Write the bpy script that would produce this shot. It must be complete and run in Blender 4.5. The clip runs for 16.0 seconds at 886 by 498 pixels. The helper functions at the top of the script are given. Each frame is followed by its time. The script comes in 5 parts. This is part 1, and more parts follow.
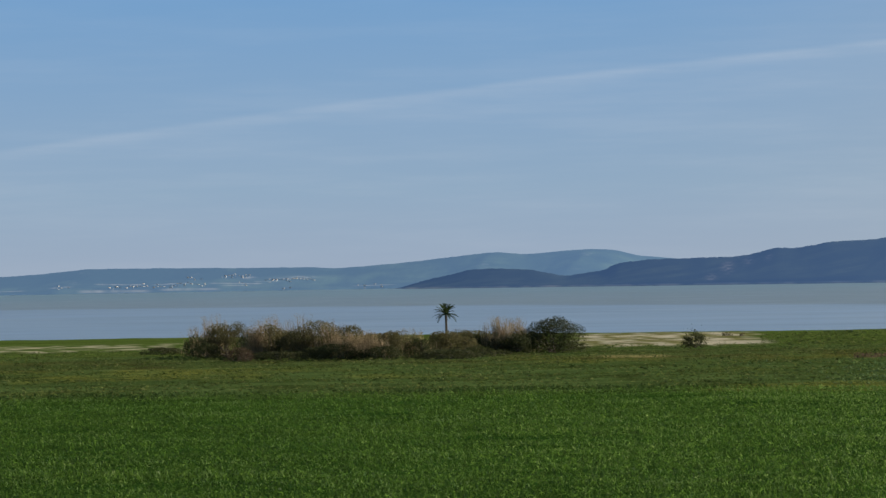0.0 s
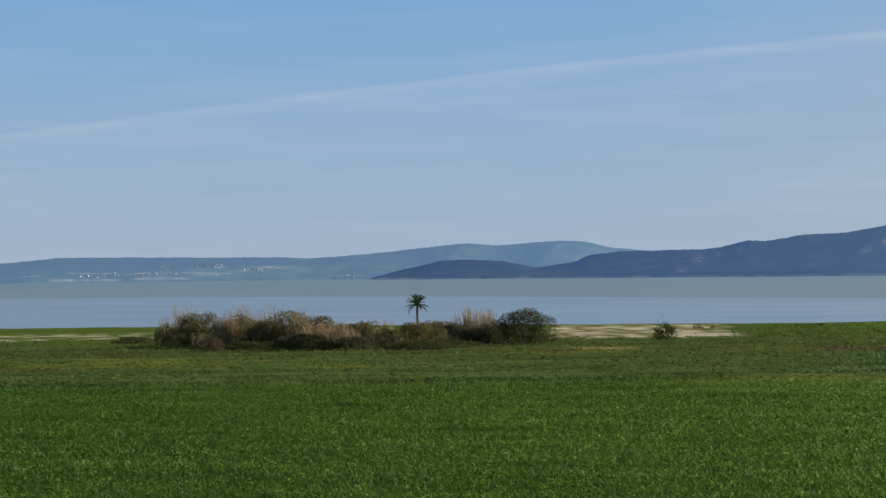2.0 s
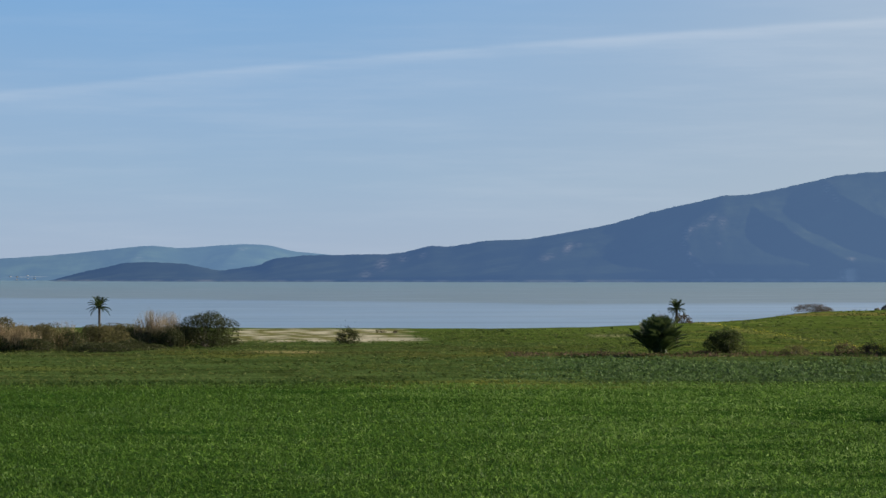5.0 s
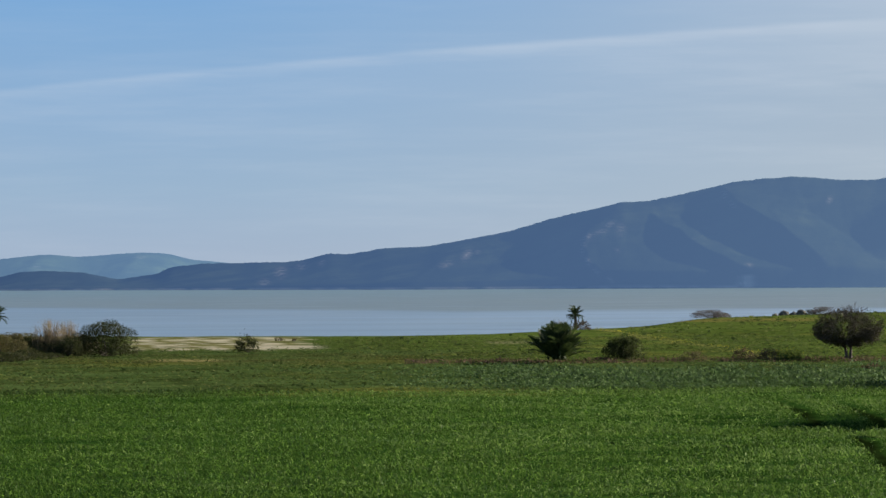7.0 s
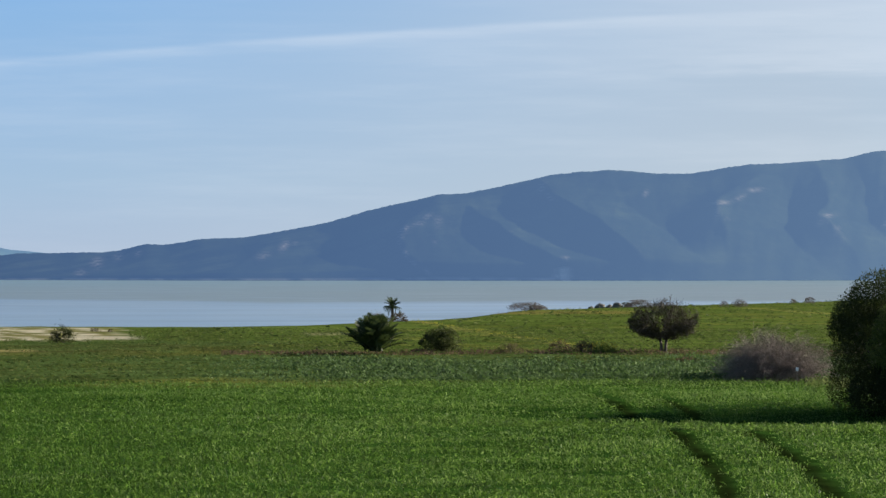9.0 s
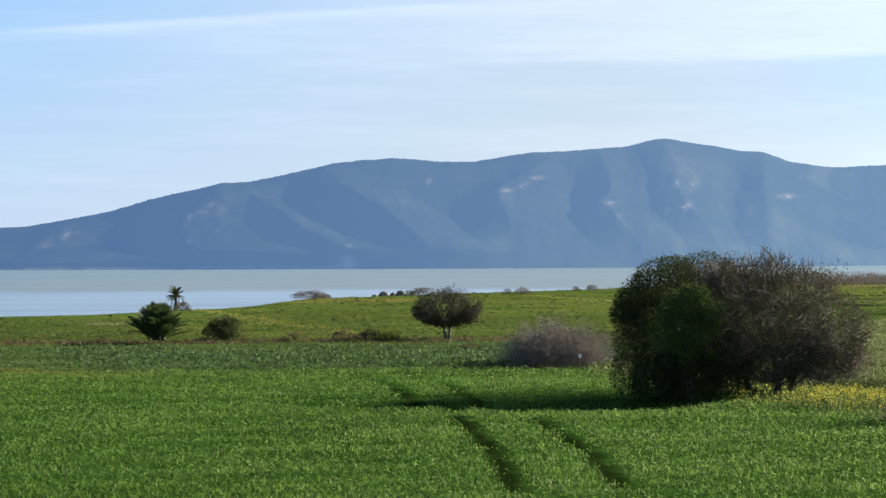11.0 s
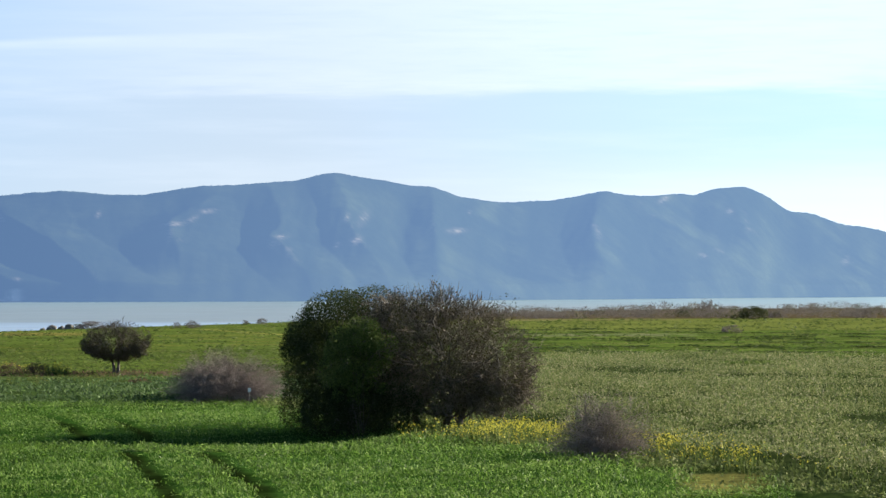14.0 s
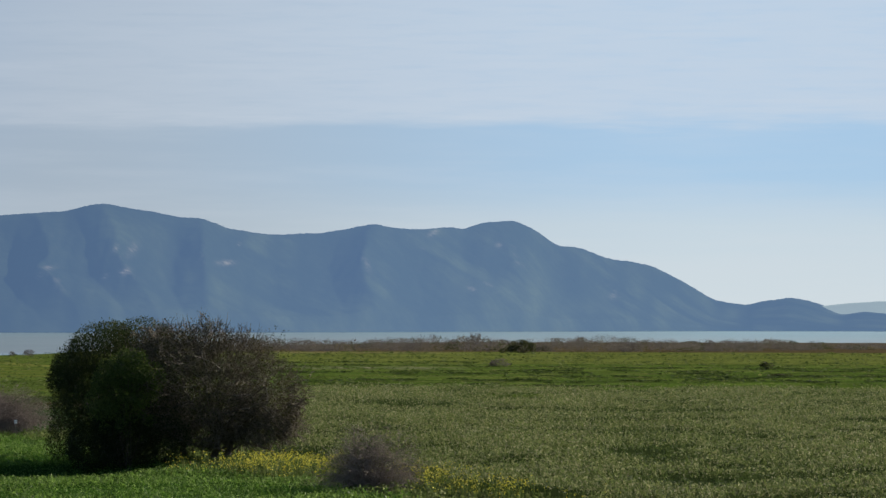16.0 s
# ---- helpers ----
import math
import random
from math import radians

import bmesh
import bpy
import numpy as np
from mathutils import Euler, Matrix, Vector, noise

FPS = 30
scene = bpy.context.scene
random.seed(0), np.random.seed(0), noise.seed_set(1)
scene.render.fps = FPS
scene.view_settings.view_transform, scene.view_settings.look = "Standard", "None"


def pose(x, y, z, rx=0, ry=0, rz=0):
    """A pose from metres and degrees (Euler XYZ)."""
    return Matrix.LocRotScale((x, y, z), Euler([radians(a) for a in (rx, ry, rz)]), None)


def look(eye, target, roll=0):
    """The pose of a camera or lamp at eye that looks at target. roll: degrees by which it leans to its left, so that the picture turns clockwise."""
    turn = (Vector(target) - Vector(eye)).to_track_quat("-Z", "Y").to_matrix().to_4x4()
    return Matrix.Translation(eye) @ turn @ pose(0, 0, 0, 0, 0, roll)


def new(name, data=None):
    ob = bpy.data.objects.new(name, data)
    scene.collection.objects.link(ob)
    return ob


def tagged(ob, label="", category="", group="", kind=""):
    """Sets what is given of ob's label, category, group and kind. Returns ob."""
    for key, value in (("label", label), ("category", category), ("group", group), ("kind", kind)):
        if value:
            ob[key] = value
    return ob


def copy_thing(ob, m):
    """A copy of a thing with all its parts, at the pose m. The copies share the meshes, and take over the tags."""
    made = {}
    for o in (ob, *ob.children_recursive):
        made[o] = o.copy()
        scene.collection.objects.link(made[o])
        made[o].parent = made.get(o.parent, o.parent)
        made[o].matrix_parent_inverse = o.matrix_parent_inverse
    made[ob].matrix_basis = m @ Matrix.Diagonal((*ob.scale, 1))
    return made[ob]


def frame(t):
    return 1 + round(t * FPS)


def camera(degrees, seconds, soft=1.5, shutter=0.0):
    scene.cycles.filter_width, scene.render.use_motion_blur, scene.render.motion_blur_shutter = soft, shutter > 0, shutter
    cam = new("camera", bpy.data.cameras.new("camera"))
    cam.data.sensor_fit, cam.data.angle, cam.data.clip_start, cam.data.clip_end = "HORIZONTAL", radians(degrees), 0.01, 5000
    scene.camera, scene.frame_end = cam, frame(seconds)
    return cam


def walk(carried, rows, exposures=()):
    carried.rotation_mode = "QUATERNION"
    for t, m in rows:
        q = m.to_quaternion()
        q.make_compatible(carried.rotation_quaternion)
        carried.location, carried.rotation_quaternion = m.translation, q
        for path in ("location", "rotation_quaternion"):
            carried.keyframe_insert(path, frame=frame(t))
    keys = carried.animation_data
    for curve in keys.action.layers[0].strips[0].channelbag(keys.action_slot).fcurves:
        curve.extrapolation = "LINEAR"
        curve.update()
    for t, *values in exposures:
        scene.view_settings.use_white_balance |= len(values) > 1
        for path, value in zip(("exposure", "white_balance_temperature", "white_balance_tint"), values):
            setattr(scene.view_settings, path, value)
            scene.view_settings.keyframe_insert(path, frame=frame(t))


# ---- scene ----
# ---- camera: a long lens on one spot, turning to the right ----
cam = camera(15.6, 16.0, 1.5)
EYE = 5.0
ROWS = [
    (0.0, 0.0, 0.617, -1.022), (0.5, -0.475, 0.534, -0.847), (1.0, -0.242, 0.451, -0.93), (1.5, -0.313, 0.432, -0.748),
    (2.0, -0.502, 0.448, -0.694), (2.5, -0.879, 0.422, -0.499), (3.0, -2.211, 0.38, -0.345), (3.5, -3.7, 0.37, 0.042),
    (4.0, -5.031, 0.433, -0.239), (4.2, -5.455, 0.421, -0.21), (4.6, -5.95, 0.44, -0.17), (5.3, -6.13, 0.51, -0.1), (5.9, -6.17, 0.57, -0.06), (6.3, -6.396, 0.597, -0.062), (6.5, -6.7, 0.611, -0.18),
    (7.0, -7.896, 0.601, -0.373), (7.5, -8.86, 0.538, -0.497), (8.0, -9.619, 0.476, -0.586), (8.2, -9.879, 0.477, -0.321),
    (10.3, -13.581, 0.22, -0.446), (10.5, -13.963, 0.185, -0.294), (11.0, -14.961, 0.22, -0.293), (11.5, -16.112, 0.303, -0.439),
    (12.0, -17.227, 0.417, -0.387), (12.5, -18.001, 0.568, -0.162), (13.0, -18.812, 0.66, 0.067), (13.5, -19.675, 0.705, -0.208),
    (14.0, -20.804, 0.796, -0.164), (14.5, -22.067, 1.02, 0.081), (15.0, -23.139, 1.213, 0.128), (15.5, -24.076, 1.297, 0.135),
    (16.0, -24.887, 1.374, 0.142),
]
EXPOSURES = [(0.0, 0.8), (1.5, 0.9), (3.5, 0.99), (7.0, 1.0), (8.2, 1.05), (10.3, 1.53), (12.0, 1.62), (14.0, 1.65), (14.5, 1.62), (15.0, 1.46), (15.5, 1.14), (16.0, 0.88)]
walk(cam, [(t, pose(0, 0, EYE, 90 + pitch, 0, yaw) @ pose(0, 0, 0, 0, 0, roll)) for t, yaw, pitch, roll in ROWS], EXPOSURES)

# ---- sky and sun ----
SUN_AZ, SUN_EL = 73.0, 20.0      # degrees to the right of the y axis, and above the horizon
world = bpy.data.worlds.new("sky")
scene.world = world
world.use_nodes = True


class Nodes:
    """A short hand for building node trees."""

    def __init__(self, tree):
        self.tree = tree
        tree.nodes.clear()

    def add(self, kind, **sockets):
        node = self.tree.nodes.new(kind)
        for key, value in sockets.items():
            self.put(node, key, value)
        return node

    def put(self, node, key, value):
        socket = node.inputs[int(key[1:])] if key[0] == "i" and key[1:].isdigit() else node.inputs[key.replace("_", " ")]
        if isinstance(value, bpy.types.NodeSocket):
            self.tree.links.new(value, socket)
        else:
            socket.default_value = value

    def math(self, op, a, b=0.0, c=0.0, clamp=False):
        node = self.tree.nodes.new("ShaderNodeMath")
        node.operation, node.use_clamp = op, clamp
        for i, v in enumerate((a, b, c)):
            self.put(node, "i%d" % i, v)
        return node.outputs[0]

    def mix(self, fac, a, b, mode="MIX"):
        node = self.tree.nodes.new("ShaderNodeMix")
        node.data_type, node.blend_type = "RGBA", mode
        self.put(node, "i0", fac)
        self.put(node, "i6", a)
        self.put(node, "i7", b)
        return node.outputs[2]

    def noise(self, vector, scale, detail=4.0, rough=0.55):
        node = self.add("ShaderNodeTexNoise", Scale=scale, Detail=detail, Roughness=rough)
        if vector is not None:
            self.put(node, "Vector", vector)
        return node.outputs[0]

    def span(self, value, lo, hi, a=0.0, b=1.0, smooth=True):
        node = self.tree.nodes.new("ShaderNodeMapRange")
        node.interpolation_type = "SMOOTHSTEP" if smooth else "LINEAR"
        for i, v in enumerate((value, lo, hi, a, b)):
            self.put(node, "i%d" % i, v)
        return node.outputs[0]

    def ramp(self, value, stops):
        node = self.tree.nodes.new("ShaderNodeValToRGB")
        while len(node.color_ramp.elements) < len(stops):
            node.color_ramp.elements.new(0.5)
        for e, (p, c) in zip(node.color_ramp.elements, stops):
            e.position, e.color = p, rgb(c)
        self.put(node, "i0", value)
        return node.outputs[0]

    def scaled(self, vector, x, y, z):
        node = self.tree.nodes.new("ShaderNodeVectorMath")
        node.operation = "MULTIPLY"
        self.put(node, "i0", vector)
        self.put(node, "i1", (x, y, z))
        return node.outputs[0]


def rgb(c):
    return (c[0], c[1], c[2], 1.0)


n = Nodes(world.node_tree)
way = n.add("ShaderNodeTexCoord").outputs["Generated"]
parts = n.add("ShaderNodeSeparateXYZ", i0=way)
up = n.math("MULTIPLY", n.math("ARCSINE", parts.outputs[2]), 57.2958)                       # degrees above the horizon
turn = n.math("MULTIPLY", n.math("ARCTAN2", parts.outputs[0], parts.outputs[1]), 57.2958)   # degrees to the right
sky = n.add("ShaderNodeTexSky")
sky.sky_type, sky.sun_disc = "NISHITA", False
sky.sun_elevation, sky.sun_rotation = radians(SUN_EL), radians(SUN_AZ)
sky.air_density, sky.dust_density, sky.ozone_density = 1.0, 0.6, 2.0
open_sky = n.mix(1.0, sky.outputs[0], (0.042, 0.042, 0.042, 1), "MULTIPLY")
# the low haze of a clear spring day: pale at the horizon, blue above, whiter towards the sun
low = n.ramp(n.span(up, 0.0, 14.0, smooth=False), [(0.0, (0.193, 0.233, 0.296)), (0.12, (0.162, 0.230, 0.310)), (0.36, (0.104, 0.201, 0.338)), (1.0, (0.075, 0.173, 0.324))])
sunward = n.span(turn, 1.0, 20.0)
low = n.mix(n.math("MULTIPLY", sunward, 0.62), low, (0.245, 0.268, 0.287, 1))
east = n.ramp(n.span(up, 0.0, 4.0, smooth=False), [(0.0, (0.356, 0.403, 0.428)), (0.45, (0.310, 0.377, 0.428)), (0.65, (0.225, 0.335, 0.448)), (1.0, (0.213, 0.323, 0.448))])
low = n.mix(n.math("MULTIPLY", n.span(turn, 17.0, 30.0), 0.85), low, east)
low = n.mix(n.span(up, 6.0, 26.0), low, open_sky)
# high thin cloud: one long streak rising to the right, and flat veils below it
height = n.math("SUBTRACT", up, n.math("ADD", n.math("MULTIPLY", turn, 0.107), n.math("ADD", n.math("MULTIPLY", n.math("MULTIPLY", turn, turn), -0.0021), 3.38)))
flat = n.add("ShaderNodeCombineXYZ", X=n.math("MULTIPLY", turn, 0.12), Y=n.math("MULTIPLY", up, 1.3), Z=0.0).outputs[0]
wisp = n.noise(flat, 1.6, 6.0, 0.6)
fleck = n.noise(flat, 6.0, 4.0, 0.6)
streak = n.math("MULTIPLY", n.span(height, -0.02, 0.10, 1.0, 0.0), n.math("ADD", n.math("MULTIPLY", n.span(height, -0.25, 0.0), 0.6), n.math("MULTIPLY", n.span(height, -1.6, 0.0), 0.4)))
streak = n.math("MULTIPLY", streak, n.span(wisp, 0.25, 0.65, 0.25, 1.0))
veil = n.math("MULTIPLY", n.span(wisp, 0.4, 0.75), n.span(up, 8.0, 2.0))
veil = n.math("MULTIPLY", veil, n.span(turn, -8.0, 30.0, 0.5, 1.0))
hem = n.math("ADD", up, n.math("MULTIPLY", n.math("SUBTRACT", wisp, 0.5), 0.9))
bank = n.math("MULTIPLY", n.math("MULTIPLY", n.span(hem, 3.42, 3.82), n.span(up, 9.0, 5.2)), n.span(turn, 9.0, 27.0))
bank = n.math("MULTIPLY", bank, n.span(fleck, 0.1, 0.6, 0.6, 1.0))
haze = n.math("MULTIPLY", n.span(up, 3.0, 0.8), n.span(turn, 8.0, 30.0))
haze = n.math("MULTIPLY", haze, n.span(wisp, 0.2, 0.6, 0.5, 1.0))
cloud = n.math("ADD", n.math("MULTIPLY", streak, n.math("MULTIPLY", n.span(turn, -8.0, 14.0, 0.14, 0.26), n.span(turn, 22.0, 10.0))), n.math("ADD", n.math("MULTIPLY", veil, 0.16), n.math("MULTIPLY", bank, 0.54)), clamp=True)
seen = n.mix(n.math("MULTIPLY", haze, 0.25), low, (0.382, 0.404, 0.404, 1))
seen = n.mix(cloud, seen, (0.343, 0.371, 0.408, 1))
back = n.add("ShaderNodeBackground", Color=seen, Strength=1.0)
n.tree.links.new(back.outputs[0], n.add("ShaderNodeOutputWorld").inputs[0])

sun_data = bpy.data.lights.new("sun", "SUN")
sun_data.energy, sun_data.angle, sun_data.color = 5.0, radians(0.6), (1.0, 0.90, 0.74)
sun = new("sun", sun_data)
sun.matrix_world = look((0, 0, 0), (-math.sin(radians(SUN_AZ)) * math.cos(radians(SUN_EL)), -math.cos(radians(SUN_AZ)) * math.cos(radians(SUN_EL)), -math.sin(radians(SUN_EL)))) 

# ---- materials ----


def material(name):
    m = bpy.data.materials.new(name)
    m.use_nodes = True
    k = Nodes(m.node_tree)
    return m, k


def finish(k, shader):
    k.tree.links.new(shader, k.add("ShaderNodeOutputMaterial").inputs[0])


def foliage(name, dark, light, tip=None, through_light=0.35, rough=0.6, patch=0.7, spread=0.6, level=1.0, gloss=0.06, clump=(3.0, 0.0), sun_tone=0.0):
    """Leaves: each its own tone, patches of tone across the plant, light shining through."""
    m, k = material(name)
    place = k.add("ShaderNodeTexCoord").outputs["Object"]
    one = k.add("ShaderNodeNewGeometry").outputs["Random Per Island"]
    tone = k.math("ADD", k.math("MULTIPLY", k.math("SUBTRACT", one, 0.5), spread), k.math("ADD", k.math("MULTIPLY", k.noise(place, patch, 3.0), 0.6), 0.3))
    if clump[1]:
        tone = k.math("ADD", tone, k.math("MULTIPLY", k.math("SUBTRACT", k.noise(place, clump[0], 2.0, 0.6), 0.5), clump[1]))
    stops = [(p, tuple(level * v for v in c)) for p, c in [(0.15, dark), (0.75, light)] + ([(1.0, tip)] if tip else [])]
    if sun_tone:                                                                        # paler towards the sun's side: the field's backlight put into leaf tone
        tone = k.math("SUBTRACT", tone, k.span(k.add("ShaderNodeSeparateXYZ", i0=place).outputs[0], -8.0, 30.0, sun_tone, -sun_tone))
    colour = k.ramp(tone, stops)
    skin = k.add("ShaderNodeBsdfPrincipled", Base_Color=colour, Roughness=rough, Specular_IOR_Level=gloss)
    glow = k.add("ShaderNodeBsdfTranslucent", Color=k.mix(0.25, colour, tuple(level * v for v in (0.18, 0.27, 0.06)) + (1,)))
    both = k.add("ShaderNodeMixShader", i0=through_light, i1=skin.outputs[0], i2=glow.outputs[0])
    finish(k, both.outputs[0])
    return m


def bark(name, dark, light, scale=6.0):
    m, k = material(name)
    place = k.add("ShaderNodeTexCoord").outputs["Object"]
    one = k.add("ShaderNodeNewGeometry").outputs["Random Per Island"]
    grain = k.noise(k.scaled(place, 3, 3, 0.8), scale, 5.0)
    colour = k.ramp(k.math("ADD", k.math("MULTIPLY", one, 0.5), k.math("MULTIPLY", grain, 0.6)), [(0.2, dark), (0.8, light)])
    bump = k.add("ShaderNodeBump", Strength=0.5, Distance=0.02, Height=grain)
    finish(k, k.add("ShaderNodeBsdfPrincipled", Base_Color=colour, Roughness=0.9, Normal=bump.outputs[0]).outputs[0])
    return m


def plain(name, colour, other, scale, rough=0.8):
    m, k = material(name)
    place = k.add("ShaderNodeTexCoord").outputs["Object"]
    tone = k.ramp(k.noise(place, scale, 5.0), [(0.3, colour), (0.7, other)])
    finish(k, k.add("ShaderNodeBsdfPrincipled", Base_Color=tone, Roughness=rough).outputs[0])
    return m


def far_land(name, wood, meadow, rock, haze_glow, haze_strength):
    """Far hills: scrub, grass and pale limestone, with the haze of distance added as emission."""
    m, k = material(name)
    cover = k.add("ShaderNodeAttribute")
    cover.attribute_name = "cover"
    c = k.add("ShaderNodeSeparateColor", i0=cover.outputs["Color"])
    place = k.add("ShaderNodeTexCoord").outputs["Object"]
    fine = k.noise(k.scaled(place, 1.0, 0.15, 1.3), 0.09, 6.0, 0.7)
    broad = k.noise(place, 0.008, 4.0)
    ground = k.mix(k.math("MULTIPLY", k.span(broad, 0.35, 0.65), c.outputs[1], clamp=True), rgb(wood), rgb(meadow))
    ground = k.mix(k.span(fine, 0.3, 0.7, 0.0, 0.35), ground, rgb([v * 0.45 for v in wood]))
    ground = k.mix(k.math("MULTIPLY", c.outputs[0], k.span(fine, 0.36, 0.60, 0.3, 1.25), clamp=True), ground, rgb(rock))
    ground = k.mix(c.outputs[2], ground, (0.30, 0.27, 0.21, 1))
    skin = k.add("ShaderNodeBsdfPrincipled", Base_Color=ground, Roughness=1.0, Specular_IOR_Level=0.0)
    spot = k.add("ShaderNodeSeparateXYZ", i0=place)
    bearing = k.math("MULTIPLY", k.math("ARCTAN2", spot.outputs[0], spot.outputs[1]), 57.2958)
    k.put(skin, "Emission Color", k.mix(k.span(bearing, 2.0, 20.0), rgb((haze_glow[0] * 0.84, haze_glow[1] * 0.93, haze_glow[2] * 1.06)), rgb((haze_glow[0] * 1.06, haze_glow[1] * 1.03, haze_glow[2] * 0.98))))
    k.put(skin, "Emission Strength", k.span(bearing, -1.0, 24.0, haze_strength * 0.70, haze_strength * 1.32, smooth=False))   # the emitted haze is brighter towards the sun
    finish(k, skin.outputs[0])
    return m


# the ground: soil and low growth, its cover set zone by zone
ground_mat, k = material("field_ground")
zone = k.add("ShaderNodeAttribute")
zone.attribute_name = "cover"
place = k.add("ShaderNodeTexCoord").outputs["Object"]
rows_of_growth = k.noise(k.scaled(place, 0.06, 0.35, 1), 3.0, 6.0, 0.65)
tuft = k.noise(place, 1.6, 6.0, 0.7)
drift = k.noise(k.scaled(place, 0.012, 0.07, 1), 3.0, 5.0, 0.6)
tone = k.math("ADD", k.math("MULTIPLY", k.math("ADD", rows_of_growth, drift), 0.4), k.math("MULTIPLY", tuft, 0.3))
colour = k.mix(k.span(tone, 0.42, 0.68, 0.0, 1.0), k.mix(1.0, zone.outputs["Color"], (0.45, 0.5, 0.4, 1), "MULTIPLY"), k.mix(1.0, zone.outputs["Color"], (1.35, 1.3, 1.2, 1), "MULTIPLY"))
bump = k.add("ShaderNodeBump", Strength=0.8, Distance=0.15, Height=tone)
finish(k, k.add("ShaderNodeBsdfPrincipled", Base_Color=colour, Roughness=1.0, Specular_IOR_Level=0.0, Normal=bump.outputs[0]).outputs[0])

# the lake: reflected sky put into the pale near-shore blue, turbid grey-green water further out
water_mat, k = material("lake_water")
zone = k.add("ShaderNodeAttribute")
zone.attribute_name = "cover"
place = k.add("ShaderNodeTexCoord").outputs["Object"]
swell = k.noise(k.scaled(place, 0.003, 0.018, 1), 2.0, 6.0, 0.65)
ripple = k.noise(k.scaled(place, 0.008, 0.035, 1), 2.0, 8.0, 0.75)
# light and dark of the ripples mixed into the colour as streaks
tint = k.mix(k.span(swell, 0.35, 0.7, 0.0, 0.4), zone.outputs["Color"], (0.15, 0.205, 0.255, 1))
tint = k.mix(k.span(ripple, 0.42, 0.66, 0.0, 0.55), tint, (0.10, 0.15, 0.22, 1))
fine_ripple = k.noise(k.scaled(place, 0.016, 0.024, 1), 2.0, 6.0, 0.7)
tint = k.mix(k.span(fine_ripple, 0.48, 0.66, 0.0, 0.45), tint, (0.24, 0.305, 0.385, 1))
bump = k.add("ShaderNodeBump", Strength=0.25, Distance=0.05, Height=ripple)
water = k.add("ShaderNodeBsdfPrincipled", Base_Color=tint, Roughness=0.42, IOR=1.33, Specular_IOR_Level=0.45, Normal=bump.outputs[0])
finish(k, water.outputs[0])

WHEAT = foliage("wheat_leaf", (0.024, 0.076, 0.011), (0.140, 0.292, 0.036), (0.36, 0.52, 0.16), 0.65, 0.5, 0.15, 0.62, level=0.56, gloss=0.14, clump=(5.0, 1.5), sun_tone=0.09)
PALE_TIP = foliage("pale_wheat_tip", (0.14, 0.28, 0.06), (0.25, 0.40, 0.12), (0.38, 0.52, 0.22), 0.5, 0.45, 0.3, 0.5, level=0.58, gloss=0.25)
OATS = foliage("oat_leaf", (0.040, 0.078, 0.020), (0.235, 0.295, 0.095), (0.45, 0.48, 0.23), 0.4, 0.8, 0.22, 0.45, level=0.57, clump=(3.5, 1.0))
OAT_HEADS = foliage("oat_head", (0.30, 0.31, 0.13), (0.53, 0.52, 0.28), (0.64, 0.62, 0.40), 0.35, 0.6, 0.2, level=0.57, clump=(3.5, 0.6))
GREY_OATS = foliage("grey_green_leaf", (0.030, 0.075, 0.020), (0.105, 0.195, 0.066), (0.20, 0.300, 0.125), 0.4, 0.8, 0.4, 0.7, level=0.63, gloss=0.2, clump=(2.5, 1.0))
MEADOW = foliage("meadow_grass", (0.050, 0.090, 0.022), (0.13, 0.175, 0.048), (0.26, 0.28, 0.10), 0.4, 0.8, 0.1, 0.7, level=0.61, clump=(1.6, 1.0))
EVERGREEN = foliage("evergreen_leaf", (0.010, 0.022, 0.009), (0.058, 0.078, 0.030), (0.20, 0.21, 0.095), 0.35, 0.6, 1.1, 0.4, level=0.45, clump=(2.5, 0.6))
BRIGHT_LEAF = foliage("young_green_leaf", (0.070, 0.125, 0.028), (0.28, 0.38, 0.10), (0.44, 0.50, 0.17), 0.5, 0.5, 0.8, level=0.36)
OLIVE_LEAF = foliage("olive_brown_leaf", (0.085, 0.072, 0.037), (0.240, 0.198, 0.098), (0.37, 0.295, 0.160), 0.4, 0.65, 0.5, 0.30, level=0.58, clump=(2.2, 0.7))
DARK_LEAF = foliage("dark_scrub_leaf", (0.027, 0.034, 0.018), (0.098, 0.102, 0.048), (0.18, 0.165, 0.08), 0.3, 0.65, 0.6, 0.30, level=0.55, clump=(2.2, 0.7))
RUSSET = foliage("russet_scrub", (0.08, 0.048, 0.038), (0.22, 0.140, 0.108), (0.32, 0.215, 0.155), 0.35, 0.8, 0.6, level=0.50)
MAUVE = bark("mauve_twig", (0.094, 0.076, 0.068), (0.255, 0.208, 0.186))
REED = foliage("dry_reed", (0.17, 0.125, 0.075), (0.42, 0.32, 0.20), (0.60, 0.48, 0.33), 0.35, 0.7, 0.8, level=0.92)
SCRUB = foliage("mauve_brown_scrub", (0.105, 0.080, 0.092), (0.185, 0.145, 0.165), (0.24, 0.19, 0.205), 0.3, 0.8, 0.05, level=0.78)
BUD = foliage("budding_leaf", (0.034, 0.030, 0.014), (0.095, 0.082, 0.034), (0.22, 0.19, 0.06), 0.25, 0.8, 0.7, level=0.52)
DARK_GRASS = foliage("dark_green_grass", (0.012, 0.032, 0.007), (0.040, 0.085, 0.020), (0.12, 0.19, 0.06), 0.35, 0.8, 0.3, level=0.78)
LOW_OATS = foliage("low_oat_leaf", (0.022, 0.050, 0.014), (0.085, 0.135, 0.040), (0.20, 0.26, 0.09), 0.4, 0.8, 0.3, level=0.51)
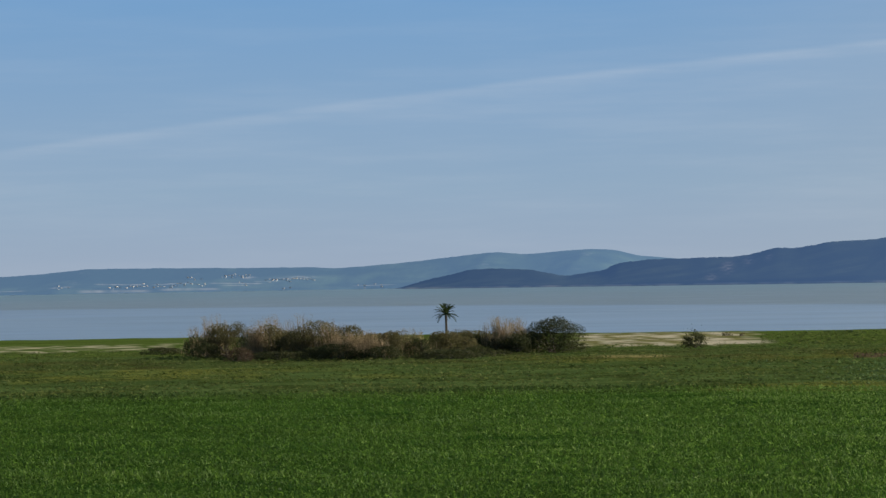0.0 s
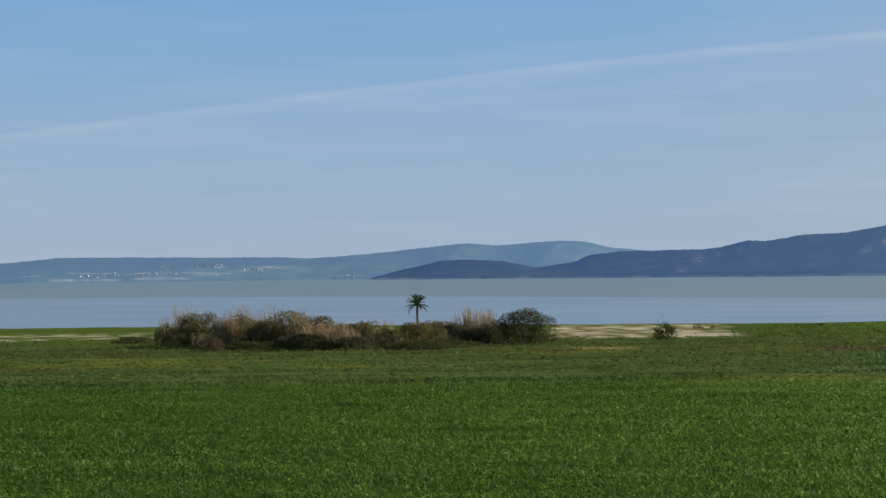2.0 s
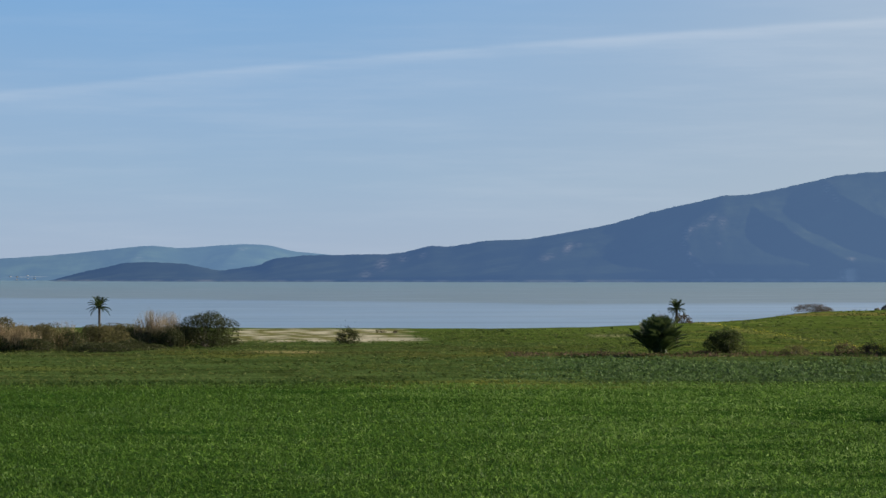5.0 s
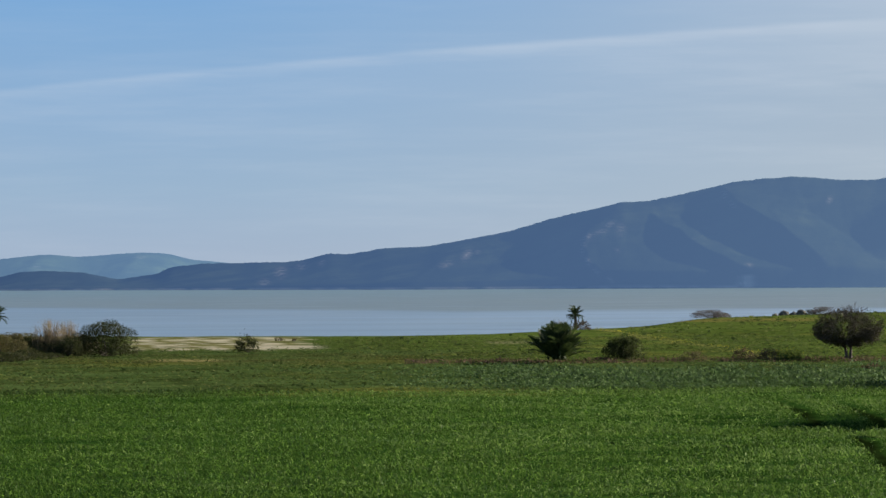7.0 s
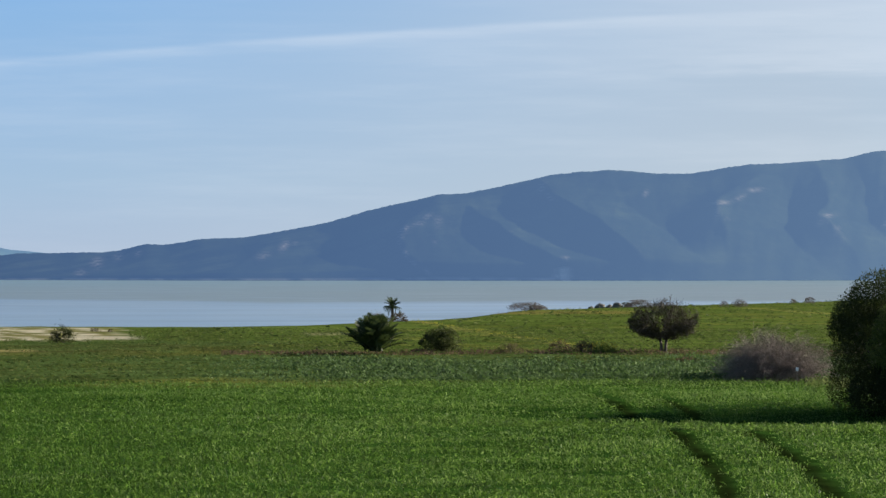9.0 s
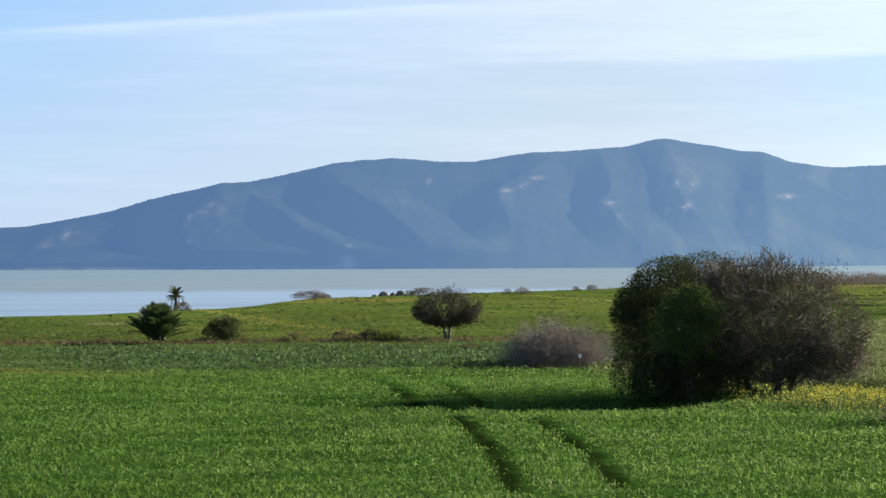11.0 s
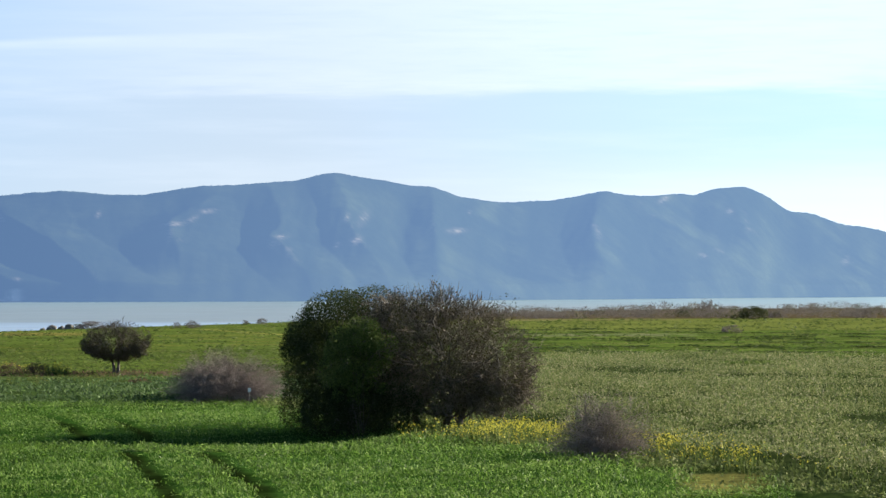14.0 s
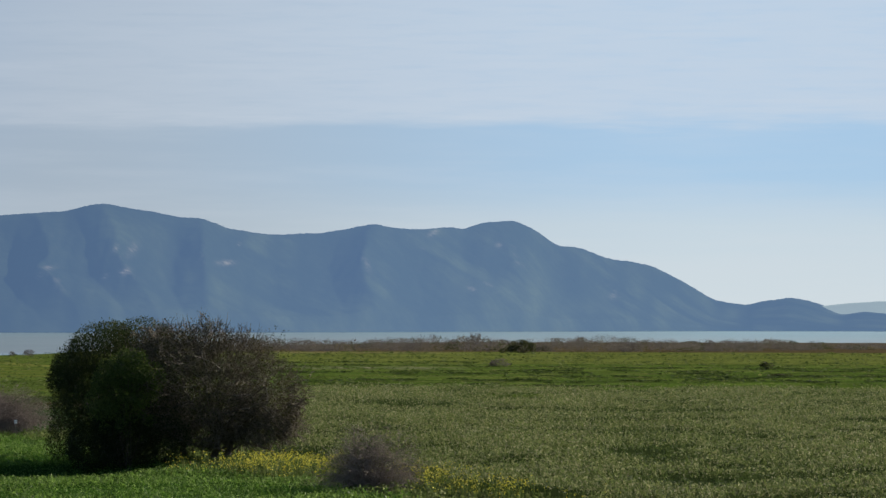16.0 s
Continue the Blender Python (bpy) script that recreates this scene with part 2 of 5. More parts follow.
DULL_REED = foliage("dull_reed", (0.13, 0.095, 0.075), (0.23, 0.17, 0.125), (0.30, 0.23, 0.17), 0.35, 0.7, 0.1, level=0.86)
DENSE_LEAF = foliage("dense_dark_leaf", (0.014, 0.020, 0.009), (0.055, 0.062, 0.026), (0.12, 0.12, 0.05), 0.3, 0.65, 0.9, level=0.88)
YELLOW = foliage("mustard_flower", (0.55, 0.49, 0.04), (0.78, 0.70, 0.08), (0.88, 0.82, 0.20), 0.3, 0.6, 1.0, level=0.72)
PALM_LEAF = foliage("palm_leaflet", (0.012, 0.022, 0.010), (0.045, 0.062, 0.028), (0.09, 0.10, 0.05), 0.2, 0.5, 1.0, level=1.19)
BARK = bark("grey_brown_bark", (0.025, 0.020, 0.015), (0.158, 0.127, 0.092))
DARK_BARK = bark("dark_bark", (0.03, 0.024, 0.02), (0.10, 0.08, 0.065))
PALM_BARK = bark("palm_bark", (0.05, 0.04, 0.03), (0.16, 0.12, 0.08), 9.0)
WHITE_WALL = plain("whitewashed_wall", (0.42, 0.40, 0.37), (0.50, 0.48, 0.45), 0.3)
ROOF_TILE = plain("clay_roof", (0.32, 0.26, 0.22), (0.40, 0.34, 0.30), 0.6)
WHITE_PAINT = plain("white_paint", (0.70, 0.70, 0.68), (0.82, 0.82, 0.80), 9.0, 0.5)
GREY_WOOD = plain("weathered_wood", (0.16, 0.14, 0.12), (0.30, 0.27, 0.23), 12.0)
ROCK = plain("dark_shore_rock", (0.06, 0.055, 0.05), (0.16, 0.15, 0.13), 1.5)
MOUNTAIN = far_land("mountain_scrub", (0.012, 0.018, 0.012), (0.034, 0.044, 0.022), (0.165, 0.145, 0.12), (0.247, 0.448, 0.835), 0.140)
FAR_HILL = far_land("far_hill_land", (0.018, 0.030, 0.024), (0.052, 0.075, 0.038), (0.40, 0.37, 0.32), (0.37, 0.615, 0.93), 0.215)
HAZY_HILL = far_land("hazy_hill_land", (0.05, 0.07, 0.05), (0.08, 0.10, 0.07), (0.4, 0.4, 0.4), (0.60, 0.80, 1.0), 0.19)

# ---- helpers of this place ----
RNG = np.random.default_rng(7)


def at(az, dist):
    return dist * math.sin(radians(az)), dist * math.cos(radians(az))


def waves(x, y, scale, seed=0):
    """Smooth noise of about -1 to 1 for arrays, from a few crossed sines."""
    r = np.random.default_rng(seed)
    total = 0.0
    for i in range(5):
        a, p = r.uniform(0, 6.28), r.uniform(0, 6.28)
        q = (1.0 + 0.55 * i) / scale
        total = total + np.sin((x * np.cos(a) + y * np.sin(a)) * q * 6.28 + p + 1.7 * np.sin((y * np.cos(a) - x * np.sin(a)) * q * 3.1 + 2 * p)) / (1 + 0.5 * i)
    return total / 2.2


def smooth(v, lo, hi):
    t = np.clip((v - lo) / (hi - lo), 0, 1)
    return t * t * (3 - 2 * t)


LAKE = -0.3
SHORE_AZ = [-180, -30, -7.5, 0, 7.1, 7.9, 9.0, 11.5, 12.6, 14.0, 17.6, 20, 25, 32.7, 60, 180]
SHORE_D = [360, 360, 356, 342, 329, 332, 339, 386, 470, 500, 592, 740, 1080, 1100, 1200, 1500]


def shore(az):
    return np.interp(az, SHORE_AZ, SHORE_D)


RUT_A = [(19.3, 65.4), (26.6, 97.9), (32.7, 136.3), (37.2, 158.0), (43.2, 184.5)]
RUT_B = [(22.0, 66.5), (28.8, 97.1), (34.4, 133.0), (38.7, 157.6), (44.5, 183.9)]


def rut_depth(x, y):
    """1 in the middle of a wheel rut, 0 outside."""
    best = np.full(np.shape(x), 9.0)
    for line in (RUT_A, RUT_B):
        ys = np.array([p[1] for p in line])
        xs = np.array([p[0] for p in line])
        off = np.abs(x - np.interp(y, ys, xs) - 0.15 * np.sin(y * 0.17) - 0.05 * np.sin(y * 0.9)) + 0.15 * np.abs(waves(x, y, 2.2, 72)) + 9.0 * ((y < 40) | (y > 186))
        best = np.minimum(best, off)
    worn = np.interp(y, [60, 97, 103, 109, 113, 124, 130, 150, 160, 168, 174, 184, 187], [1.0, 1.0, 0.4, 0.35, 1.0, 1.0, 0.4, 0.2, 0.45, 0.4, 0.9, 0.9, 0.4])
    return np.clip(1.0 - best / 0.55, 0, 1) * worn


def lie(x, y):
    """The height of the ground."""
    x, y = np.asarray(x, float), np.asarray(y, float)
    d, az = np.hypot(x, y), np.degrees(np.arctan2(x, y))
    z = 0.07 * waves(x, y, 37.0, 3) * np.clip((d - 20) / 40, 0, 1) * np.clip((240 - d) / 60, 0.15, 1)
    z = z - 0.42 * np.exp(-(((d - 111.0) / 5.5) ** 2)) * smooth(az, 10.5, 13.5) * smooth(20.5 - az, 0, 2.0)     # a hollow beside the trees
    z = z + 0.10 * np.exp(-(((d - 98.0) / 5.0) ** 2)) * smooth(az, 10.5, 13.5) * smooth(21.0 - az, 0, 2.5)
    edge = shore(az) + 4.0 * waves(x, y, 23.0, 5)
    fall = np.clip((d - edge + 30) / 30, 0, 1)
    z = z * (1 - fall) + fall * (LAKE - 0.03)
    return z - np.clip((d - edge) / 40, 0, 1) * 2.5


def mesh_of(name, verts, quads=None, tris=None):
    """A mesh from arrays."""
    me = bpy.data.meshes.new(name)
    quads = np.zeros((0, 4), int) if quads is None else np.asarray(quads, int).reshape(-1, 4)
    tris = np.zeros((0, 3), int) if tris is None else np.asarray(tris, int).reshape(-1, 3)
    verts = np.asarray(verts, np.float32)
    me.vertices.add(len(verts))
    me.vertices.foreach_set("co", verts.ravel())
    me.loops.add(quads.size + tris.size)
    me.loops.foreach_set("vertex_index", np.concatenate([quads.ravel(), tris.ravel()]).astype(np.int32))
    me.polygons.add(len(quads) + len(tris))
    start = np.concatenate([np.arange(len(quads)) * 4, quads.size + np.arange(len(tris)) * 3])
    me.polygons.foreach_set("loop_start", start.astype(np.int32))
    me.update(calc_edges=True)
    me.validate()
    return me


FINE = {"crown", "foliage_cover", "twig_tangle", "branchwork", "reed_stand", "plume_cover", "bud_cover", "woody_base"}


def part(name, me, mat, parent=None, label=""):
    """One mesh object, under a thing or a part."""
    me.materials.append(mat)
    ob = new(name, me)
    ob.parent = parent
    if name in FINE:
        tagged(ob, kind="stuff")
    if label:
        tagged(ob, label)
    return ob


def thing(name, label, category, x, y, group="", sink=0.05):
    ob = new(name)
    ob.location = (x, y, float(lie(x, y)) - sink)
    return tagged(ob, label, category, group)


def colours(me, values):
    attr = me.color_attributes.new("cover", "FLOAT_COLOR", "POINT")
    attr.data.foreach_set("color", np.concatenate([values, np.ones((len(values), 1))], 1).astype(np.float32).ravel())


def sheet(name, az, dist, height, cover, mat, shade_smooth=True):
    """A sheet over rays (az, degrees) and rings (dist: rows of distances for every ray)."""
    a = np.radians(az)[None, :]
    x, y = dist * np.sin(a), dist * np.cos(a)
    z = height(x, y) if callable(height) else height
    verts = np.stack([x, y, z], -1).reshape(-1, 3)
    r, c = dist.shape
    i = np.arange(r * c).reshape(r, c)
    quads = np.stack([i[:-1, :-1], i[:-1, 1:], i[1:, 1:], i[1:, :-1]], -1).reshape(-1, 4)[:, ::-1]
    me = mesh_of(name, verts, quads)
    if shade_smooth:
        me.polygons.foreach_set("use_smooth", np.ones(len(me.polygons), bool))
    if cover is not None:
        colours(me, cover(x.ravel(), y.ravel()) if callable(cover) else cover)
    me.materials.append(mat)
    return new(name, me)


# ---- the ground, one sheet out to the far shore ----


def bare_corner(x, y):
    """1 on the trodden corner of short dry grass by the field's edge."""
    return smooth(1.25 - np.abs(x - 35.3 - (y - 73.0) * 0.48 + 0.3 * waves(x, y, 4.0, 89)), -0.3, 0.5) * smooth(y, 71.0, 73.5) * smooth(81.5 - y, -0.5, 1.0)


def wheat_zone(x, y):
    """1 where the young wheat stands."""
    far = 143.5 - 0.04 * x + 1.6 * waves(x, y, 19.0, 11)
    side = 37.6 + (y - 80) * 0.10 + 0.8 * waves(x, y, 9.0, 12)
    return smooth(far - y, -1, 1) * smooth(side - x, -0.8, 0.8) * (1 - bare_corner(x, y))


def oat_zone(x, y):
    """1 where the tall pale oats stand, right of the bushes."""
    d = np.hypot(x, y)
    side = 39.6 + (y - 80) * 0.19 + 1.0 * waves(x, y, 9.0, 13)
    return (1 - bare_corner(x, y)) * smooth(x - side, -0.8, 0.8) * smooth(233 + 3 * waves(x, y, 30.0, 14) - d, -1.5, 1.5)


def grey_zone(x, y):
    """1 in the strip of grey-green oats beyond the wheat."""
    d, az = np.hypot(x, y), np.degrees(np.arctan2(x, y))
    w = waves(x, y, 14.0, 15) + 1.6 * waves(x, y * 0.3, 31.0, 16)
    return smooth(d, 146.5 + w, 149 + w) * smooth(182 + 3 * w - d, -3, 3) * smooth(az + 1.2 * w, 5.5, 12.5) * smooth(19.0 - az, 0, 0.8)


def line_near(x, y, points, width):
    ys = np.array([p[1] for p in points])
    xs = np.array([p[0] for p in points])
    order = np.argsort(ys)
    off = np.abs(x - np.interp(y, ys[order], xs[order]) - 0.8 * waves(x, y, 17.0, 21))
    return np.clip(1 - off / width, 0, 1) * (y > ys.min()) * (y < ys.max())


TRACK = [(48.8, 195.0), (53.5, 233.0), (55.6, 261.0), (60.0, 305.0), (64.0, 342.0)]
TRACK_FAR = [(123.3, 381.0), (129.0, 420.0), (133.9, 452.0)]


def cover_of(x, y):
    d, az = np.hypot(x, y), np.degrees(np.arctan2(x, y))
    w1, w2, w3 = waves(x, y, 60.0, 31), waves(x, y * 0.4, 9.0, 32), waves(x, y * 0.25, 3.5, 33)
    c = np.empty((len(x), 3))

    def lay(colour, mask):
        m = np.clip(mask, 0, 1)[:, None]
        c[:] = c * (1 - m) + np.array(colour)[None, :] * m

    c[:] = (0.094, 0.150, 0.050)                                             # rough meadow
    lay((0.165, 0.190, 0.048), smooth(w1 + 0.5 * w2, 0.1, 0.9))                # its yellow flush
    lay((0.062, 0.095, 0.030), smooth(w2 - 0.3 * w1, 0.4, 1.0))                # darker weeds
    lay((0.075, 0.075, 0.030), smooth(d, 196, 206) * smooth(232 - d, -6, 6) * (0.45 + 0.4 * w2))
    right = smooth(az, 18.0, 20.0)
    lay((0.100, 0.155, 0.038), smooth(d, 236, 250) * (1 - right))              # grass down to the shore
    lay((0.118, 0.175, 0.042), smooth(d, 207, 212) * smooth(az, 7.0, 10.0) * (1 - right))
    lay((0.165, 0.195, 0.050), smooth(d, 207, 212) * smooth(az, 9.0, 10.0) * smooth(w1 + w2, 0.2, 1.0) * (1 - right))
    lay((0.075, 0.050, 0.035), smooth(d, 200, 203) * smooth(208 - d, -2, 1) * smooth(az, 7.4, 8.4) * smooth(15.2 - az, -0.3, 0.5) * (0.6 + 0.4 * w2))  # weedy ditch
    sand = smooth(d + 4 * w3, 243, 252) * smooth(308 + 3 * w3 - d, -8, 4) * smooth(az + 0.12 * w2, 2.2, 2.5) * smooth(5.4 - az + 0.3 * w2, -0.3, 0.3)
    lay((0.24, 0.23, 0.10), sand * 0.85)
    lay((0.62, 0.58, 0.49), sand * smooth(w3 + 0.5 * w2, -0.1, 0.5))
    lay((0.60, 0.56, 0.48), smooth(d, 248, 252) * smooth(263 - d, -4, 4) * smooth(az, 4.5, 4.7) * smooth(5.75 - az, -0.2, 0.3))
    lay((0.36, 0.31, 0.15), smooth(d, 209, 211) * smooth(217 - d, -2, 2) * smooth(az, 2.6, 2.9) * smooth(3.9 - az, -0.2, 0.2) * (0.75 + 0.3 * w3))
    lay((0.54, 0.51, 0.40), smooth(d + 3 * w2, 262, 268) * smooth(292 - d, -8, 4) * smooth(-4.5 - az, -0.3, 0.3) * smooth(w3 + 0.5 * w2, -0.1, 0.5) * 0.9)
    lay((0.36, 0.34, 0.22), smooth(d, 262, 266) * smooth(276 - d, -3, 3) * smooth(az, 8.6, 8.8) * smooth(9.4 - az, -0.2, 0.2) * 0.6)
    lay((0.42, 0.38, 0.14), line_near(x, y, TRACK, 1.1) * np.clip(0.45 + 0.9 * w3, 0, 1))
    lay((0.34, 0.33, 0.10), line_near(x, y, TRACK_FAR, 2.0) * 0.9)
    lay((0.34, 0.26, 0.10), smooth(d, 395, 405) * smooth(432 - d, -6, 6) * smooth(az, 11.6, 12.1) * smooth(14.6 - az, -0.3, 0.3) * 0.5)
    # the flat beyond the oats: green strips, then paler grass up to the scrub
    lay((0.115, 0.185, 0.040), right * smooth(d, 228, 236))
    lay((0.175, 0.215, 0.060), right * smooth(d, 425, 445))
    strip = np.sin(d / 7.5 + 2.2 * w1) + 0.6 * w2
    lay((0.070, 0.118, 0.030), right * smooth(d, 268, 280) * smooth(445 - d, 0, 20) * smooth(strip, 0.5, 1.1) * 0.8)
    lay((0.165, 0.205, 0.060), right * smooth(d, 280, 300) * smooth(445 - d, 0, 20) * smooth(-strip, 0.6, 1.2) * 0.7)
    # dark field lines, the shadow of low banks included in their colour
    for d0, wd, deep in ((256, 2.0, 0.5), (296, 2.6, 0.8), (321, 1.8, 0.5), (343, 2.4, 0.7), (364, 2.0, 0.5), (404, 2.6, 0.7), (441, 3.0, 0.8), (520, 4.0, 0.4)):
        lay((0.040, 0.060, 0.020), right * np.exp(-(((d - d0 - 5 * np.sin(az * 1.3 + d0) - 3 * np.sin(az * 4.1)) / wd) ** 2)) * deep * 0.8 * smooth(waves(az * 10, d * 0 + d0, 12.0, 69), -0.7, 0.2))
    for i in range(22):
        d0 = 238 + 9.3 * i + 3 * math.sin(i * 2.4)
        line = np.exp(-(((d - d0 - 4 * np.sin(az * 0.9 + i) - 2 * np.sin(az * 3.3 + 2 * i)) / (1.3 + d0 / 240)) ** 2)) * smooth(waves(az * 7, d * 0 + d0 * 3, 14.0, 88), -0.2, 0.5)
        lay(((0.205, 0.225, 0.085), (0.060, 0.105, 0.028), (0.150, 0.215, 0.050))[i % 3], right * line * 0.75)
    lay((0.30, 0.29, 0.22), right * smooth(d, 372, 384) * smooth(402 - d, -4, 4) * smooth(25.2 - az, -0.3, 0.5) * smooth(w3, -0.1, 0.5))
    lay((0.26, 0.22, 0.13), right * smooth(d, 590, 612) * smooth(w2 + 0.4, 0.0, 0.8) * smooth(25.0 - az, -0.5, 0.8))
    lay((0.120, 0.095, 0.060), right * smooth(d, 628, 650))
    lay((0.044, 0.110, 0.022), wheat_zone(x, y))
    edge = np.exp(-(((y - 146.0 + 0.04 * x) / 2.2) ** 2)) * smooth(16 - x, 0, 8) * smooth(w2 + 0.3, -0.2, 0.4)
    lay((0.022, 0.038, 0.010), edge * 0.85)                                      # furrow shade along the crop's edge, put into the soil colour
    lay((0.055, 0.080, 0.030), oat_zone(x, y))
    lay((0.072, 0.125, 0.042), grey_zone(x, y))
    # shade inside the wheel ruts is laid on as near-black soil
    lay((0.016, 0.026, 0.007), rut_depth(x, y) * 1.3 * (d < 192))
    lay((0.23, 0.23, 0.075), bare_corner(x, y))
    lay((0.16, 0.15, 0.11), smooth(d - shore(az) - 4 * waves(x, y, 23.0, 5), -6.0, -2.0))               # wet margin
    return c * 0.62


fine = np.arange(-11, 36.01, 0.19)
rays = np.concatenate([np.arange(-180, -11, 6.5), fine, np.linspace(40, 180, 22)])
rings = np.concatenate([[0.0, 15, 30, 42, 50], 55 * 1.0125 ** np.arange(0, 246), [1250, 1500, 2200, 3200, 4900]])
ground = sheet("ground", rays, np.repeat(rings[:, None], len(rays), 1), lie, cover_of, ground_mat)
tagged(ground, "flat green farmland of soil and low growth by a lake", "ground", kind="structure")


def water_cover(x, y):
    d, az = np.hypot(x, y), np.degrees(np.arctan2(x, y))
    limit = np.interp(az, [-12, -7, 0, 4, 8, 20, 34], [1000, 920, 800, 690, 610, 640, 900]) + 14 * waves(x, y, 90.0, 41)
    m = smooth(d, limit - 25, limit + 25)[:, None]
    streak = smooth(waves(x, y * 0.3, 120.0, 42), 0.5, 1.0)[:, None] * 0.3
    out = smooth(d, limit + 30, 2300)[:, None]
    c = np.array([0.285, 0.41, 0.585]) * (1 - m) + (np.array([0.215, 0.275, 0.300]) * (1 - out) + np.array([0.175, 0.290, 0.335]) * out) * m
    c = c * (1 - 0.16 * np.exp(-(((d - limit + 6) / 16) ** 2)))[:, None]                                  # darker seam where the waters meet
    c = c * (1 + (0.35 - 0.25 * m[:, 0]) * smooth(az, 3.0, 17.0) + 0.5 * smooth(az, 20.0, 27.0) + 0.5 * smooth(az, 27.0, 30.0))[:, None]                        # sun glare on the right-hand water put into its colour
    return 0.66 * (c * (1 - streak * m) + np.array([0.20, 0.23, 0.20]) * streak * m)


w_rays = np.arange(-24, 60.1, 0.5)
w_rings = np.concatenate([[250], 300 * 1.02 ** np.arange(0, 141), [4880]])
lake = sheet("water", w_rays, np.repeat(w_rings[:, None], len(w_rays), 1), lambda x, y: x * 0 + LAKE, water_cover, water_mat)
tagged(lake, "calm lake, pale blue near the shore and grey-green beyond", "lake", kind="structure")

# ---- the far shore: mountains, hills and a village ----


def ridge(name, label, crest, foot, depth, spurs, mat, rough=1.0, meadow=1.0, step=0.04, rows=90, scars=(), strips=(), beach=0.0, wooded=0.0):
    """A mountain along the far shore. crest: (az, elevation seen from the road) of its peaks and saddles; foot: distances of its shore;
    spurs: (line of (row, az) from foot to top, width of the steep side, of the sunny side, height) of its buttresses; scars: bare rock at
    (az, elevation). Returns the object and its surface as a function of az and s."""
    caz, cel = np.array(crest).T
    az = np.arange(caz.min(), caz.max() + 1e-6, step)
    el = np.interp(az, caz, cel)
    kernel = np.hanning(9)
    el = np.convolve(np.pad(el, 4, "edge"), kernel / kernel.sum(), "valid")
    r = np.random.default_rng(len(name))
    bump = np.convolve(r.normal(0, 1, len(az) + 4), np.ones(5) / 5, "valid")
    jitter = 0.006 * rough * bump + 0.003 * rough * r.normal(0, 1, len(az))
    s = np.concatenate([np.linspace(0, 1, rows), [1.08, 1.3]])[:, None]
    d0 = np.convolve(np.pad(np.interp(az, [p[0] for p in foot], [p[1] for p in foot]), 50, "edge"), np.hanning(101) / np.hanning(101).sum(), "valid")[None, :]
    deep = np.minimum(depth, 4930 - d0)
    dist = d0 + np.minimum(s, 1.0) * deep + np.clip(s - 1, 0, 1) * 60
    top = EYE + (d0 + deep) * np.tan(np.radians(el))[None, :]
    rise = np.where(s <= 1, 0.10 * np.minimum(s * 12, 1) + 0.90 * s ** 1.05, 1 - (s - 1) * 0.8)
    z = LAKE - 0.5 + (top - LAKE + 0.5) * rise + dist * np.radians(jitter)[None, :] * smooth(s, 0.93, 1.0)
    a2, s2 = np.broadcast_to(az[None, :], z.shape), np.broadcast_to(s, z.shape)
    sway = 0.07 * waves(a2 * 3, s2 * 8, 9.0, 50) + 0.03 * waves(a2 * 9, s2 * 22, 9.0, 59)
    relief = np.zeros_like(z)
    crag = np.zeros_like(z)
    for line, left, right, high in spurs:
        u = a2 + sway - np.interp(s2, [p[0] for p in line], [p[1] for p in line])
        ends = smooth(s2, line[0][0] - 0.12, line[0][0] + 0.03) * (1 - smooth(s2, line[-1][0] - 0.03, line[-1][0] + 0.12))
        shape = np.where(u < 0, np.clip(1 + u / left, 0, 1), np.clip(1 - u / right, 0, 1)) * ends
        relief = np.maximum(relief, high * shape) + 0.25 * np.minimum(relief, high * shape)
        crag += np.exp(-(((u - 0.03) / 0.10) ** 2)) * ends * min(1.0, high / 0.3)
    gully = waves(a2 * 2 + s2 * 3, s2 * 3, 9.0, 51) * 0.016 + 0.004 * waves(a2 * 12 + s2 * 5, s2 * 9, 9.0, 52) + 0.002 * waves(a2 * 50, s2 * 40, 9.0, 53)
    for f, high, tilt, seed in ((5.0, 0.016, 0.9, 91), (11.0, 0.007, -0.9, 92), (27.0, 0.003, 0.5, 93)):            # side ribs, running aslant
        gully = gully - high * np.abs(waves((a2 + tilt * s2) * f, s2 * f * 0.8, 9.0, seed))
    window = np.sin(np.pi * np.clip(s, 0, 1)) ** 0.7
    z = z + (relief - 0.15 + gully * rough) * (top - LAKE) * window * 0.42
    lid = EYE + dist * np.tan(np.radians(el - 0.03 * (1 - smooth(s, 0.9, 1.0))))
    z = np.where(s < 0.93, np.minimum(z, lid), z)
    rise_el = np.degrees(np.arctan2(z - EYE, dist))
    patch = np.clip(waves(a2 * 9, s2 * 16, 9.0, 54) + 0.7 * waves(a2 * 45, s2 * 85, 9.0, 55) - 0.55, 0, 1) * 1.5
    rockiness = np.clip((0.35 * crag + 0.02) * patch * window, 0, 1) * 0.45
    for sa, se, wa, we, lean, bare in scars:
        u, v = (a2 - sa - lean * (rise_el - se)) / wa, (rise_el - se) / we
        rockiness = np.maximum(rockiness, bare * np.exp(-u * u - v * v) * np.clip(0.7 + 0.8 * waves(a2 * 130, rise_el * 150, 9.0, 58), 0, 1))
    strip = np.zeros_like(z)
    for a0, a1, s0, s1, bright in strips:
        strip = np.maximum(strip, smooth(a2, a0 - 0.1, a0 + 0.1) * smooth(a1 - a2, -0.1, 0.1) * (s2 > s0) * (s2 < s1) * bright * (0.6 + 0.4 * waves(a2 * 20, s2 * 3, 9.0, 56)))
